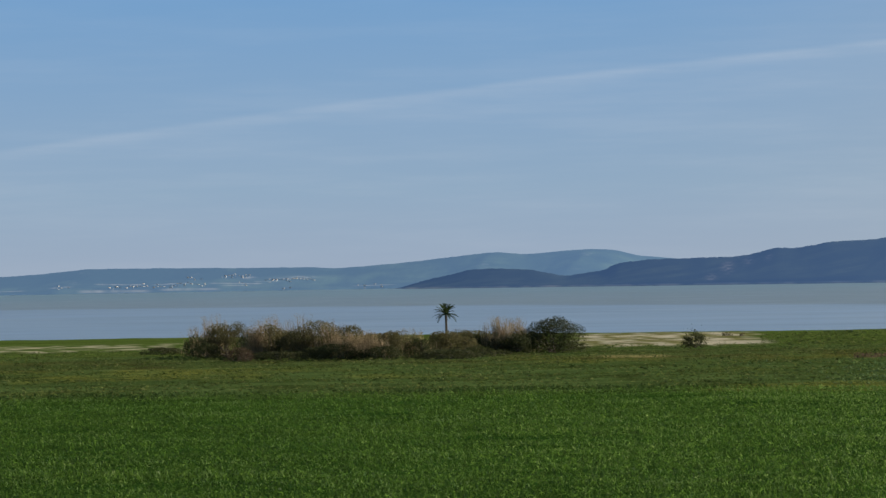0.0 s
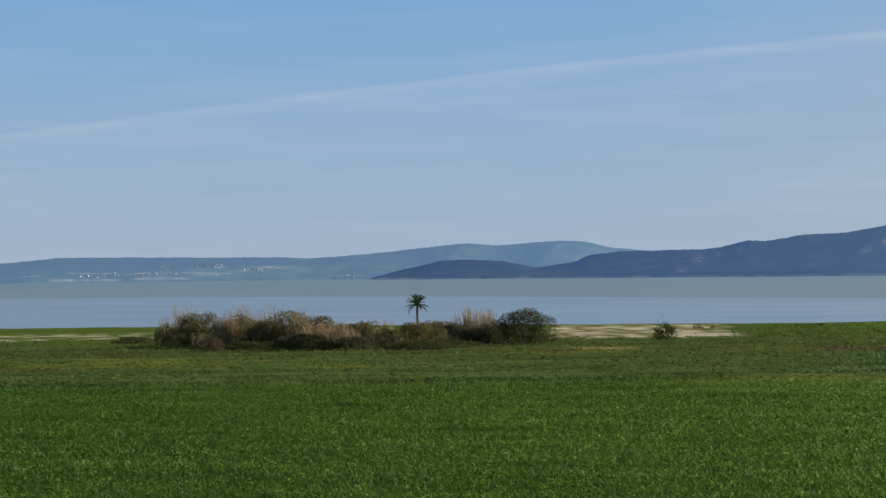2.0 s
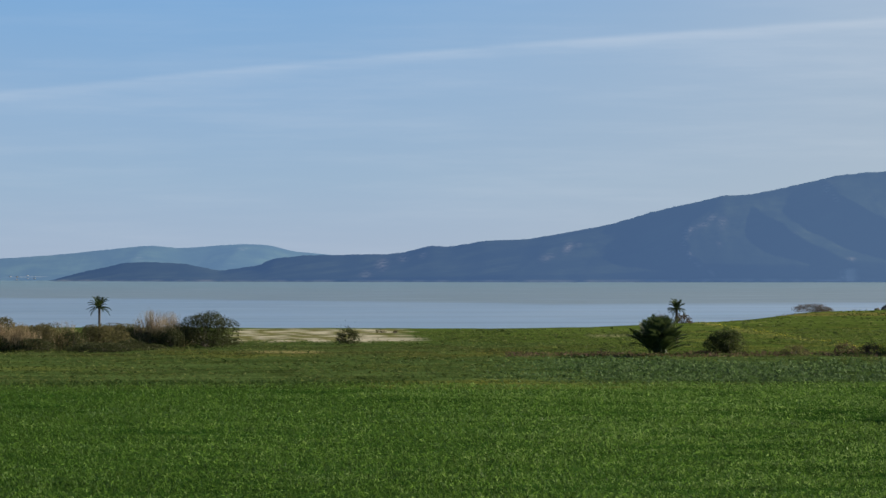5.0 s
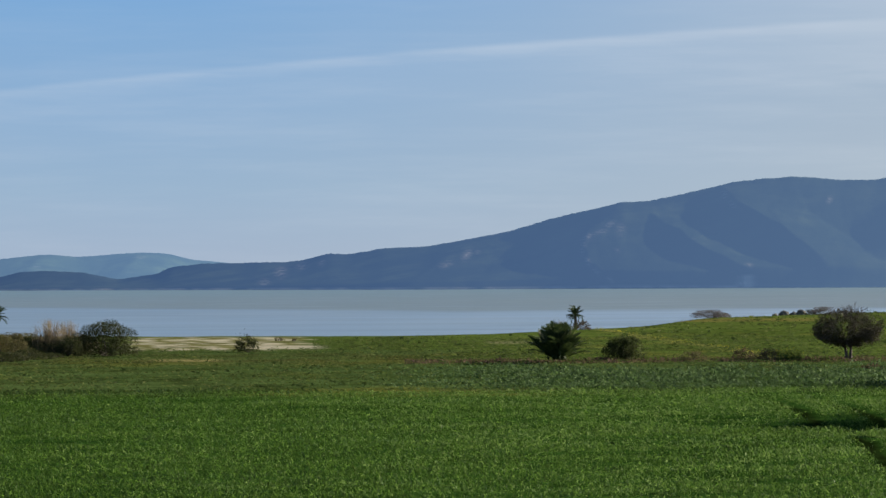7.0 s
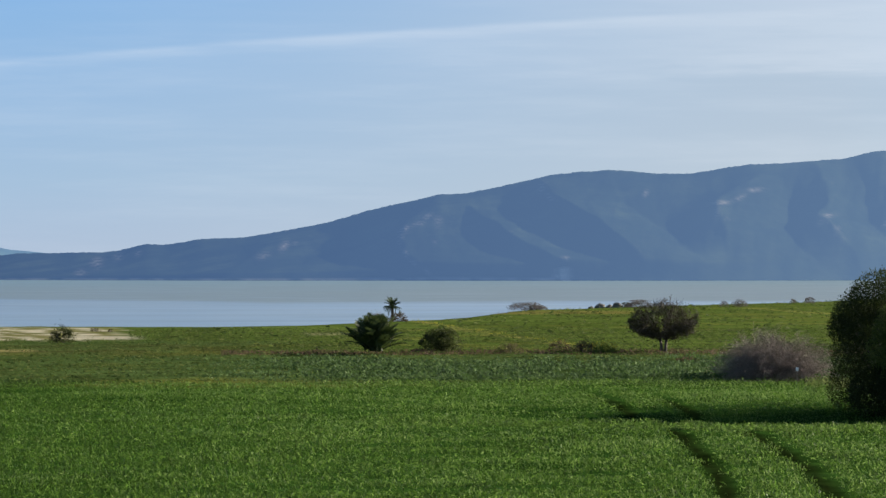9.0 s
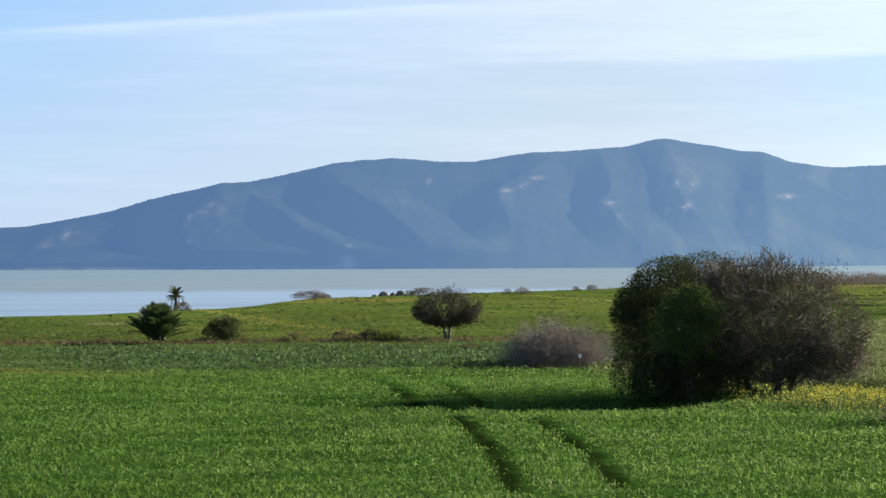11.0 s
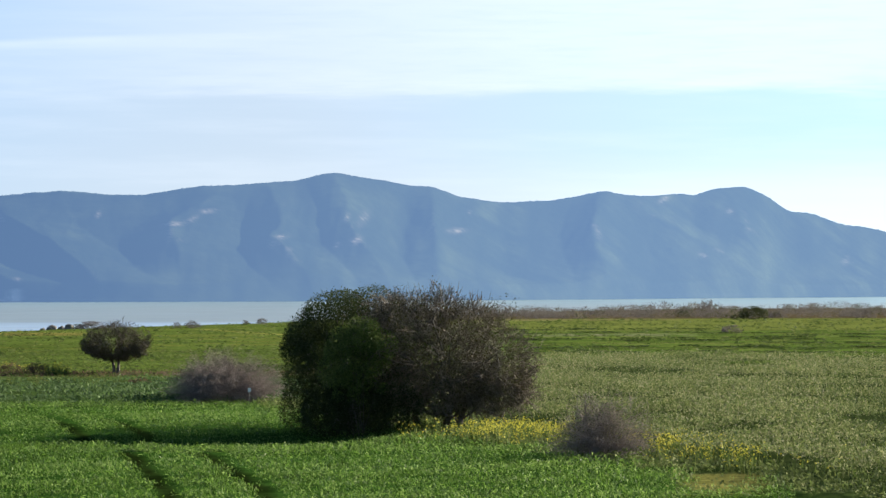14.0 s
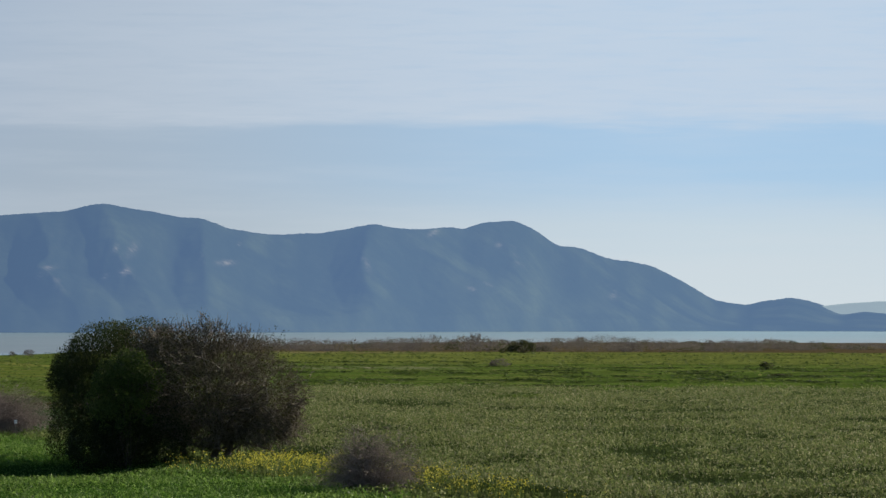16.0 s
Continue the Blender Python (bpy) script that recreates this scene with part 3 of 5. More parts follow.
    strip = np.maximum(strip, beach * smooth(14.5 - a2, 0, 2) * np.exp(-(((z - LAKE - 0.9) / 0.8) ** 2)) * np.clip(0.45 + 0.6 * waves(a2 * 10, a2 * 0, 9.0, 60), 0, 1))
    cover = np.stack([rockiness, np.clip(meadow * (0.5 + 0.6 * waves(a2 * 7, s2 * 5, 9.0, 57)) - wooded * smooth(s2, 0.42, 0.62) * smooth(-2.6 - a2, 0, 1.4), 0, 1), np.clip(strip, 0, 1)], -1).reshape(-1, 3)
    ob = sheet(name, az, dist, z, cover, mat)
    tagged(ob, label, "mountain", kind="structure")

    def surface(a, row):
        j = int(np.argmin(np.abs(az - a)))
        i = int(np.clip(row * (rows - 1), 0, rows - 1))
        return float(dist[i, j] * np.sin(radians(az[j]))), float(dist[i, j] * np.cos(radians(az[j]))), float(z[i, j])

    return ob, surface


MAIN_CREST = [(5.4, 0.42), (5.9, 0.54), (6.24, 0.515), (6.85, 0.625), (7.6, 0.648), (8.26, 0.76), (9.05, 0.90), (9.85, 1.138), (10.6, 1.30), (11.07, 1.41), (11.2, 1.40),
              (11.56, 1.435), (12.06, 1.531), (13.1, 1.755), (14.03, 1.834), (14.5, 1.81), (14.9, 1.763), (15.45, 1.76), (16.03, 1.846), (16.53, 1.923), (17.13, 1.939),
              (17.73, 1.985), (18.23, 2.012), (18.58, 2.11), (18.9, 2.16), (19.25, 2.095), (19.73, 2.02), (20.22, 1.92), (20.62, 1.905), (21.11, 1.72), (21.8, 1.617), (22.73, 1.65)]
EAST_CREST = [(22.73, 1.65), (23.23, 1.732), (23.66, 1.82), (24.03, 1.742), (24.53, 1.722), (25.0, 1.762), (25.23, 1.722), (25.63, 1.852), (26.12, 1.88), (26.5, 1.735), (26.88, 1.45),
              (27.33, 1.40), (27.8, 1.21), (28.15, 1.17), (28.63, 1.066), (29.12, 0.81), (29.7, 0.47), (30.24, 0.394), (30.64, 0.475), (31.03, 0.525), (31.43, 0.446), (31.92, 0.278),
              (32.31, 0.348), (32.7, 0.32), (33.6, 0.30), (35.0, 0.1), (38.0, 0.05)]
CAPE_CREST = [(-0.85, -0.075), (-0.6, 0.0), (-0.25, 0.081), (0.45, 0.239), (0.85, 0.261), (1.55, 0.229), (2.15, 0.098), (2.85, 0.195), (3.06, 0.302), (3.66, 0.371), (5.05, 0.385), (5.4, 0.42)]
FOOT = [(-1, 3800), (3, 3100), (7, 2640), (12, 2430), (16, 2330), (20, 2450), (24, 2900), (28, 3800), (30, 4300), (33, 4500), (40, 4600)]
SPURS = [([(0.0, 0.1), (0.8, 0.7)], 0.72, 1.0, 0.14), ([(0.0, 4.7), (0.5, 5.15), (1.0, 5.85)], 0.65, 1.2, 0.24), ([(0.0, 7.3), (0.6, 7.9), (1.0, 8.5)], 1.01, 1.0, 0.16),
         ([(0.0, 10.9), (0.2, 10.4), (0.42, 10.36), (0.62, 10.5), (0.76, 10.88), (1.0, 11.05)], 0.80, 2.3, 0.36), ([(0.0, 13.6), (0.25, 12.6), (0.55, 11.9), (0.8, 11.5)], 0.72, 0.9, 0.26),
         ([(0.1, 14.6), (0.4, 13.9), (0.7, 13.1), (0.95, 12.8)], 0.72, 1.3, 0.32), ([(0.3, 16.1), (0.62, 15.92), (0.74, 16.3), (0.88, 16.85), (1.0, 17.0)], 0.87, 1.3, 0.24),
         ([(0.0, 18.6), (0.4, 17.75), (0.52, 17.9), (0.7, 17.9), (0.95, 17.7)], 0.65, 1.0, 0.30), ([(0.0, 20.0), (0.35, 19.3), (0.55, 19.05), (0.75, 19.1), (1.0, 18.9)], 0.72, 0.8, 0.26),
         ([(0.0, 20.75), (0.5, 20.62), (1.0, 20.62)], 0.51, 1.35, 0.32), ([(0.0, 23.75), (0.45, 23.5), (0.75, 23.52), (1.0, 23.6)], 0.58, 1.0, 0.34), ([(0.0, 26.4), (0.45, 25.3), (0.8, 24.3), (1.0, 24.0)], 0.87, 0.7, 0.24),
         ([(0.2, 26.5), (0.6, 26.1), (1.0, 25.75)], 0.72, 0.8, 0.26), ([(0.0, 28.5), (0.5, 27.8), (1.0, 27.2)], 1.01, 1.3, 0.16), ([(0.0, 30.9), (1.0, 31.0)], 0.72, 0.9, 0.15)]
SCARS = [(4.72, 0.02, 0.08, 0.06, 0.3, 0.7), (5.02, 0.20, 0.10, 0.09, 0.3, 0.8), (5.4, 0.32, 0.08, 0.06, 0.5, 0.8), (5.75, 0.37, 0.05, 0.05, 0.4, 0.6), (7.95, 0.33, 0.10, 0.06, 0.6, 0.6), (8.32, 0.49, 0.07, 0.08, 0.4, 0.9), (8.52, 0.54, 0.05, 0.04, 0.0, 0.5),
         (10.85, 1.02, 0.07, 0.05, 0.7, 0.8), (11.04, 0.93, 0.07, 0.10, 0.0, 0.5), (10.68, 0.88, 0.10, 0.05, 1.2, 0.8), (10.46, 0.80, 0.06, 0.06, 1.2, 0.9), (10.38, 0.62, 0.05, 0.10, 0.2, 0.7), (10.46, 0.36, 0.04, 0.08, -0.4, 0.8), (10.6, 0.20, 0.05, 0.06, -0.8, 0.5), (10.84, 0.06, 0.04, 0.06, -0.5, 0.6), (10.98, 0.55, 0.04, 0.05, 0, 0.4),
         (12.88, 1.53, 0.06, 0.10, 0.3, 0.6), (13.02, 1.36, 0.05, 0.07, -0.5, 0.4), (13.30, 0.28, 0.06, 0.03, 0.0, 0.7), (13.24, -0.055, 0.14, 0.035, 0.0, 1.0), (14.72, 1.42, 0.04, 0.06, 0.3, 0.5), (16.62, 1.47, 0.16, 0.04, 2.2, 0.6), (16.38, 1.34, 0.07, 0.06, 1.0, 0.5), (16.05, 1.25, 0.14, 0.04, 1.5, 0.8), (15.98, 1.10, 0.05, 0.14, 0.2, 0.4),
         (17.95, 1.02, 0.10, 0.04, 1.0, 0.7), (17.80, 0.90, 0.05, 0.06, 0.8, 0.5), (19.27, 0.95, 0.08, 0.06, 0.5, 0.9), (18.92, 0.86, 0.05, 0.05, 0.8, 0.7), (19.1, 1.36, 0.05, 0.06, 0.4, 0.5), (19.40, 1.34, 0.08, 0.12, 0.4, 0.35), (21.05, 1.12, 0.14, 0.04, 0.3, 0.6), (21.28, 1.45, 0.03, 0.03, 0.0, 0.5), (23.55, 1.08, 0.05, 0.10, -0.3, 0.35),
         (24.72, 1.66, 0.06, 0.06, 0.8, 0.6), (25.87, 1.44, 0.05, 0.04, 0.0, 0.6), (25.40, 0.67, 0.06, 0.04, -1.0, 0.4), (27.9, 0.55, 0.06, 0.05, 0.0, 0.4)]
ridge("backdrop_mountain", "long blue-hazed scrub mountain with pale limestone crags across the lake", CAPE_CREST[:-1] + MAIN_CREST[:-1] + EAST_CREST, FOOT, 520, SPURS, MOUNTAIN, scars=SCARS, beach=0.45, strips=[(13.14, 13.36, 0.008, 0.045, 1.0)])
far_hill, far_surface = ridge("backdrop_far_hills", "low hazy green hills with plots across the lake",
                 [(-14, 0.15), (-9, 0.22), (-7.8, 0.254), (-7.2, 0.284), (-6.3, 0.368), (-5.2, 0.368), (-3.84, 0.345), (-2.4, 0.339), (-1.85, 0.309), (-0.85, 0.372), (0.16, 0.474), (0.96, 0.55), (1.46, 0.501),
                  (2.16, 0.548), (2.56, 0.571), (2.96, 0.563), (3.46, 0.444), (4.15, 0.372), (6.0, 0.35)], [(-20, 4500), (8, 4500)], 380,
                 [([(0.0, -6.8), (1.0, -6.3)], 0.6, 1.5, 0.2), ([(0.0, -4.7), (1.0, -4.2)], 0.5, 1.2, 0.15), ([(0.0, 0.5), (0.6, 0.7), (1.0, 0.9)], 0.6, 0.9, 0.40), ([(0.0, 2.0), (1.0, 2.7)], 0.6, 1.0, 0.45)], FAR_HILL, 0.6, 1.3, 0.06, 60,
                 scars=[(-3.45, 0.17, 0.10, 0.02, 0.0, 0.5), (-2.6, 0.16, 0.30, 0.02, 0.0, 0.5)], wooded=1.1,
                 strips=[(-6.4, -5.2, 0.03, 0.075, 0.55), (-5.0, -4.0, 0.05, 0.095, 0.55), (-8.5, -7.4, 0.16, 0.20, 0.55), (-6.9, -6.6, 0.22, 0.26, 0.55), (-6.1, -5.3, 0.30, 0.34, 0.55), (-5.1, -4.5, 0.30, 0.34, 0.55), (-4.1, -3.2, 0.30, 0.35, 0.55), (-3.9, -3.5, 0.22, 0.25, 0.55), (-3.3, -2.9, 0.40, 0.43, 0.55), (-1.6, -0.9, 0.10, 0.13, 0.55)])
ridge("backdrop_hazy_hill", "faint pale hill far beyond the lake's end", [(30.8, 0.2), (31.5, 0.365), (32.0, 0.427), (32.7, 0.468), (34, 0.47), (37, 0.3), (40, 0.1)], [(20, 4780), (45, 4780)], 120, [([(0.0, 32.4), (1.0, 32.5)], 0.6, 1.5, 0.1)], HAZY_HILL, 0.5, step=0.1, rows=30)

# ---- crops and grass ----


def scatter(count, az0, az1, d0, d1, power=1.0):
    """Random places in a sector seen from the road, denser near by."""
    u = RNG.random(count)
    p = 2.0 - power
    d = (d0 ** p + u * (d1 ** p - d0 ** p)) ** (1 / p)
    a = np.radians(RNG.uniform(az0, az1, count))
    return d * np.sin(a), d * np.cos(a)


def blades(x, y, high, wide, lean, wind=0.0):
    """Bent leaf blades: arrays of vertices, quads and triangles."""
    k = len(x)
    z = lie(x, y)
    turn_ = RNG.uniform(0, 2 * np.pi, k)
    side = np.stack([np.cos(turn_), np.sin(turn_), 0 * turn_], 1) * (wide * 0.5)[:, None]
    fall = RNG.uniform(0, 2 * np.pi, k)
    out = np.stack([np.cos(fall) - wind, np.sin(fall), 0 * fall], 1) * (lean * high * RNG.uniform(0.2, 1, k))[:, None]
    base = np.stack([x, y, z - 0.02], 1)
    up_ = np.zeros((k, 3))
    up_[:, 2] = high
    mid, tip = base + up_ * 0.6 + out * 0.3, base + up_ + out
    tip[:, 2] -= np.linalg.norm(out, axis=1) * 0.3
    v = np.stack([base - side, base + side, mid + side * 0.8, mid - side * 0.8, tip], 1).reshape(-1, 3)
    i = np.arange(k) * 5
    return v, np.stack([i, i + 1, i + 2, i + 3], 1), np.stack([i + 3, i + 2, i + 4], 1), tip


def sprays(x, y, high, long, wide, wind=0.3, rise=0.28):
    """Arching leaves at the top of a crop: each rises, bends over and hangs its tip."""
    k = len(x)
    z = lie(x, y)
    a = RNG.uniform(0, 2 * np.pi, k)
    out = np.stack([np.cos(a) - wind, np.sin(a), 0 * a], 1) * (long * RNG.uniform(0.6, 1.2, k))[:, None]
    across = np.stack([-np.sin(a), np.cos(a), RNG.normal(0, 0.5, k)], 1) * (wide * 0.5)[:, None]
    base = np.stack([x, y, z + high * (1 - rise)], 1)
    mid = base + out * 0.5
    mid[:, 2] = z + high
    tip = base + out
    tip[:, 2] = z + high * (1 + rise * RNG.uniform(-1.2, 0.2, k))
    v = np.stack([base, mid + across, tip, mid - across], 1).reshape(-1, 3)
    return v, np.arange(4 * k).reshape(-1, 4), None, tip


def specks(centre, size, flat=0.6):
    """Small four-sided leaves or flower heads, one round each centre."""
    k = len(centre)
    a = RNG.normal(0, 1, (k, 3))
    a /= np.linalg.norm(a, axis=1)[:, None]
    b = np.cross(a, RNG.normal(0, 1, (k, 3)))
    b /= np.linalg.norm(b, axis=1)[:, None] + 1e-9
    s = (size if np.ndim(size) else np.full(k, size))[:, None]
    a, b = a * s, b * s * flat
    v = np.stack([centre - a, centre + b, centre + a, centre - b], 1).reshape(-1, 3)
    return v, np.arange(k * 4).reshape(-1, 4)


def gather(pieces):
    """Joins (verts, quads, tris) pieces."""
    v, q, t, base = [], [], [], 0
    for vs, qs, ts in pieces:
        v.append(vs)
        if qs is not None and len(qs):
            q.append(qs + base)
        if ts is not None and len(ts):
            t.append(ts + base)
        base += len(vs)
    return np.concatenate(v), np.concatenate(q) if q else None, np.concatenate(t) if t else None


def crop(name, label, category, pieces, mat):
    v, q, t = gather(pieces)
    ob = part(name, mesh_of(name, v, q, t), mat)
    return tagged(ob, label, category, kind="stuff")


def keep(x, y, mask):
    m = RNG.random(len(x)) < mask
    return x[m], y[m]


# young wheat, thin in the wheel ruts and in flattened rows
x, y = scatter(430000, -9.0, 27.0, 64, 150, 1.3)
x, y = keep(x, y, wheat_zone(x, y) * (1 - 0.98 * np.clip(rut_depth(x, y) * 2.2, 0, 1)))
rows_low = smooth(waves(x * 0.2, y, 6.0, 61) + 0.5 * waves(x * 0.6, y, 2.5, 62), 0.35, 1.0)
high = (0.26 + 0.05 * waves(x, y, 13.0, 63) + 0.05 * waves(x * 0.4, y, 3.6, 65) + 0.08 * waves(x * 0.6, y, 1.1, 71)) * RNG.uniform(0.55, 1.1, len(x)) * (1 - 0.55 * rows_low)
crop("wheat", "young bright green wheat covering the near field", "wheat", [sprays(x, y, high, RNG.uniform(0.06, 0.15, len(x)), RNG.uniform(0.02, 0.038, len(x)) * (0.65 + np.hypot(x, y) / 300))[:3]], WHEAT)

# darker growth along the far edge of the wheat
x, y = scatter(26000, -9.0, 9.0, 132, 150, 1.0)
x, y = keep(x, y, np.exp(-(((y - 142.3 + 0.04 * x) / 1.6) ** 2)) * smooth(16 - x, 0, 9) * smooth(waves(x, y * 0.3, 16.0, 95) + 0.25, -0.3, 0.4))
crop("edge_grass", "dark green grass along the edge of the wheat", "grass", [sprays(x, y, RNG.uniform(0.22, 0.42, len(x)), RNG.uniform(0.08, 0.2, len(x)), RNG.uniform(0.04, 0.08, len(x)))[:3]], DARK_GRASS)

# pale upturned leaf tips, in drifts over the wheat, leaf glints painted into them
x, y = scatter(45000, -9.0, 24.0, 64, 145, 1.3)
x, y = keep(x, y, wheat_zone(x, y) * (rut_depth(x, y) < 0.05) * smooth(waves(x * 0.3, y, 11.0, 86) + 0.8 * waves(x * 0.5, y, 3.0, 87), -0.2, 1.3))
crop("wheat_tips", "pale upturned leaf tips with painted glints in drifts over the wheat", "wheat", [sprays(x, y, (0.27 + 0.05 * waves(x, y, 13.0, 63)) * RNG.uniform(0.85, 1.2, len(x)), RNG.uniform(0.05, 0.11, len(x)), RNG.uniform(0.016, 0.032, len(x)) * (0.65 + np.hypot(x, y) / 300))[:3]], PALE_TIP)

# darker, ranker tufts in the wheat
x, y = scatter(120000, -9.0, 22.0, 64, 138, 1.3)
x, y = keep(x, y, wheat_zone(x, y) * (rut_depth(x, y) < 0.05) * smooth(waves(x * 0.5, y, 5.0, 97) + 0.6 * waves(x * 1.2, y, 2.2, 98), 0.62, 1.15) * 0.9)
crop("rank_wheat", "darker rank tufts standing in the young wheat", "wheat", [sprays(x, y, RNG.uniform(0.20, 0.36, len(x)), RNG.uniform(0.06, 0.15, len(x)), RNG.uniform(0.025, 0.045, len(x)))[:3]], DARK_GRASS)

# tall oats with pale hanging heads; low growth between, self-shadow put into its darker green
x, y = scatter(240000, 19.5, 34.0, 74, 238, 1.4)
x, y = keep(x, y, oat_zone(x, y))
stand = waves(x * 0.4, y, 6.0, 74) + 0.7 * waves(x * 0.3, y, 17.0, 96) + 0.45 * waves(x * 0.7, y, 2.0, 73)
for ha, hd, wa, wd in ((28.4, 113, 0.7, 4), (25.6, 102, 0.6, 4), (26.4, 200, 0.8, 5), (27.9, 222, 1.2, 4), (29.8, 170, 1.0, 4), (27.2, 150, 0.6, 3), (30.8, 128, 0.8, 4), (24.2, 180, 0.9, 4)):
    stand = stand - 1.4 * np.exp(-(((np.degrees(np.arctan2(x, y)) - ha) / wa) ** 2) - ((np.hypot(x, y) - hd) / wd) ** 2)
low_ones = stand + RNG.normal(0, 0.25, len(x)) < -0.45
tall = (0.70 + 0.10 * waves(x * 0.5, y, 11.0, 64)) * RNG.uniform(0.82, 1.08, len(x)) * (1 + 0.30 * np.clip(stand, -1.5, 1.2))
wide = RNG.uniform(0.026, 0.05, len(x)) * (0.7 + np.hypot(x, y) / 380)
reach = RNG.uniform(0.07, 0.17, len(x))
m = ~low_ones
v, q, t, tips = sprays(x[m], y[m], tall[m], reach[m], wide[m], 0.5, 0.12)
crop("oat_crop", "tall grey-green oats beside the bushes", "oats", [(v, q, t)], OATS)
pick = tips[RNG.random(len(tips)) < np.clip((0.50 + 0.8 * stand[m]) * (0.75 + np.hypot(x[m], y[m]) / 420), 0.05, 1.0)]
v, q = specks(pick + RNG.normal(0, 0.05, pick.shape), RNG.uniform(0.03, 0.06, len(pick)) * (0.7 + np.hypot(pick[:, 0], pick[:, 1]) / 280), 0.35)
crop("oat_heads", "pale ripening heads on the tall oats", "oats", [(v, q, None)], OAT_HEADS)
m = low_ones
v, q, t, tips = sprays(x[m], y[m], tall[m], reach[m] * 1.3, wide[m] * 1.3, 0.5, 0.2)
crop("low_oats", "low growth in hollows among the oats, hollow shade in its dark green", "oats", [(v, q, t)], LOW_OATS)

# grey-green strip beyond the wheat
x, y = scatter(100000, 5.0, 20.0, 145, 194, 1.1)
x, y = keep(x, y, grey_zone(x, y) * smooth(waves(x * 0.35, y, 7.0, 84) + 0.5 * waves(x * 0.6, y, 3.0, 85), -0.7, 0.5) * (1 - 0.98 * np.clip(rut_depth(x, y) * 2.0, 0, 1)))
clumps = smooth(waves(x * 0.5, y, 5.0, 82) + 0.6 * waves(x, y, 2.2, 83), -0.3, 0.7)
tall = (0.20 + 0.24 * clumps + 0.06 * waves(x, y, 1.9, 75)) * RNG.uniform(0.6, 1.15, len(x))
crop("grey_oats", "strip of tall grey-green oats crossed by wheel ruts", "oats", [sprays(x, y, tall, RNG.uniform(0.10, 0.24, len(x)), RNG.uniform(0.06, 0.11, len(x)))[:3]], GREY_OATS)

# rough meadow grass out to the ditch and the shore
x, y = scatter(130000, -9.0, 20.0, 146, 290, 1.2)
d, az = np.hypot(x, y), np.degrees(np.arctan2(x, y))
patchy = smooth(waves(x * 0.5, y, 8.0, 67) + 0.4 * waves(x, y, 3.0, 68), -0.2, 0.7)
x, y = keep(x, y, (1 - wheat_zone(x, y)) * (1 - grey_zone(x, y)) * (0.25 + 0.75 * patchy) * (d < shore(az) - 10) * (1 - smooth(d, 240, 252) * (az > 2.2) * (az < 5.6)) * (1 - smooth(d, 255, 262) * (az < -4.4)))
crop("meadow_grass", "rough olive-green meadow grass and weeds", "grass", [sprays(x, y, (0.10 + 0.06 * waves(x, y, 2.4, 76)) * RNG.uniform(0.6, 1.3, len(x)) + 0.03, RNG.uniform(0.12, 0.32, len(x)), RNG.uniform(0.05, 0.10, len(x)))[:3]], MEADOW)

# grass of the far meadow and of the flat on the right
x, y = scatter(70000, 6.0, 34.5, 209, 620, 1.6)
d, az = np.hypot(x, y), np.degrees(np.arctan2(x, y))
clump = smooth(waves(x * 0.4, y * 0.6, 12.0, 78) + 0.6 * waves(x, y, 4.0, 79), -0.1, 0.8)
x, y = keep(x, y, (1 - oat_zone(x, y)) * (0.1 + 0.9 * clump) * (d < shore(az) - 34))
big = 0.6 + np.hypot(x, y) / 400
crop("far_grass", "tufts of spring grass on the far meadow", "grass", [sprays(x, y, 0.10 * big * RNG.uniform(0.5, 1.3, len(x)), big * RNG.uniform(0.2, 0.5, len(x)), big * RNG.uniform(0.07, 0.14, len(x)))[:3]], MEADOW)

# weeds between the wheat and the oats, under the bushes
x, y = scatter(130000, 17.5, 30.0, 72, 160, 1.4)
x, y = keep(x, y, (1 - wheat_zone(x, y)) * (1 - oat_zone(x, y)) * (1 - grey_zone(x, y)) * (1 - 0.97 * bare_corner(x, y)))
crop("verge_weeds", "rank green weeds under the bushes", "weeds", [sprays(x, y, (0.28 + 0.14 * waves(x, y, 2.1, 77)) * RNG.uniform(0.5, 1.2, len(x)), RNG.uniform(0.08, 0.2, len(x)), RNG.uniform(0.04, 0.08, len(x)))[:3]], OATS)

# grass banks between the far strips of field
pieces = []
for dist, a0, a1, high in ((246, 20, 34.5, 0.3), (296, 20, 34.5, 0.4), (318, 26, 34.5, 0.3), (343, 20, 30, 0.4), (362, 24, 34.5, 0.3), (404, 20, 27, 0.35), (441, 20, 25.5, 0.45), (268, 22, 30, 0.2), (281, 20, 26, 0.2), (385, 27, 34.5, 0.3), (330, 29, 34.5, 0.25)):
    k = int(1500 * (a1 - a0) / 5)
    a = RNG.uniform(a0, a1, k)
    r = dist + 5 * np.sin(a * 1.3 + dist) + 3 * np.sin(a * 4.1) + RNG.normal(0, 0.7, k)
    gap = waves(a * 10, a * 0 + dist, 16.0, 69) + RNG.normal(0, 0.3, k) > 0.0
    bx, by = (r * np.sin(np.radians(a)))[gap], (r * np.cos(np.radians(a)))[gap]
    pieces.append(sprays(bx, by, high * RNG.uniform(0.2, 0.6, len(bx)), RNG.uniform(0.3, 0.8, len(bx)), RNG.uniform(0.07, 0.16, len(bx)))[:3])
crop("bank_grass", "dark rough grass on low banks between green strips", "grass", pieces, LOW_OATS)

# weeds of the dry ditch
x, y = scatter(7000, 7.2, 18.6, 199, 209, 1.0)
w = waves(x, y, 6.0, 70)
x, y = keep(x, y, np.clip(0.5 + 0.6 * w, 0.05, 1))
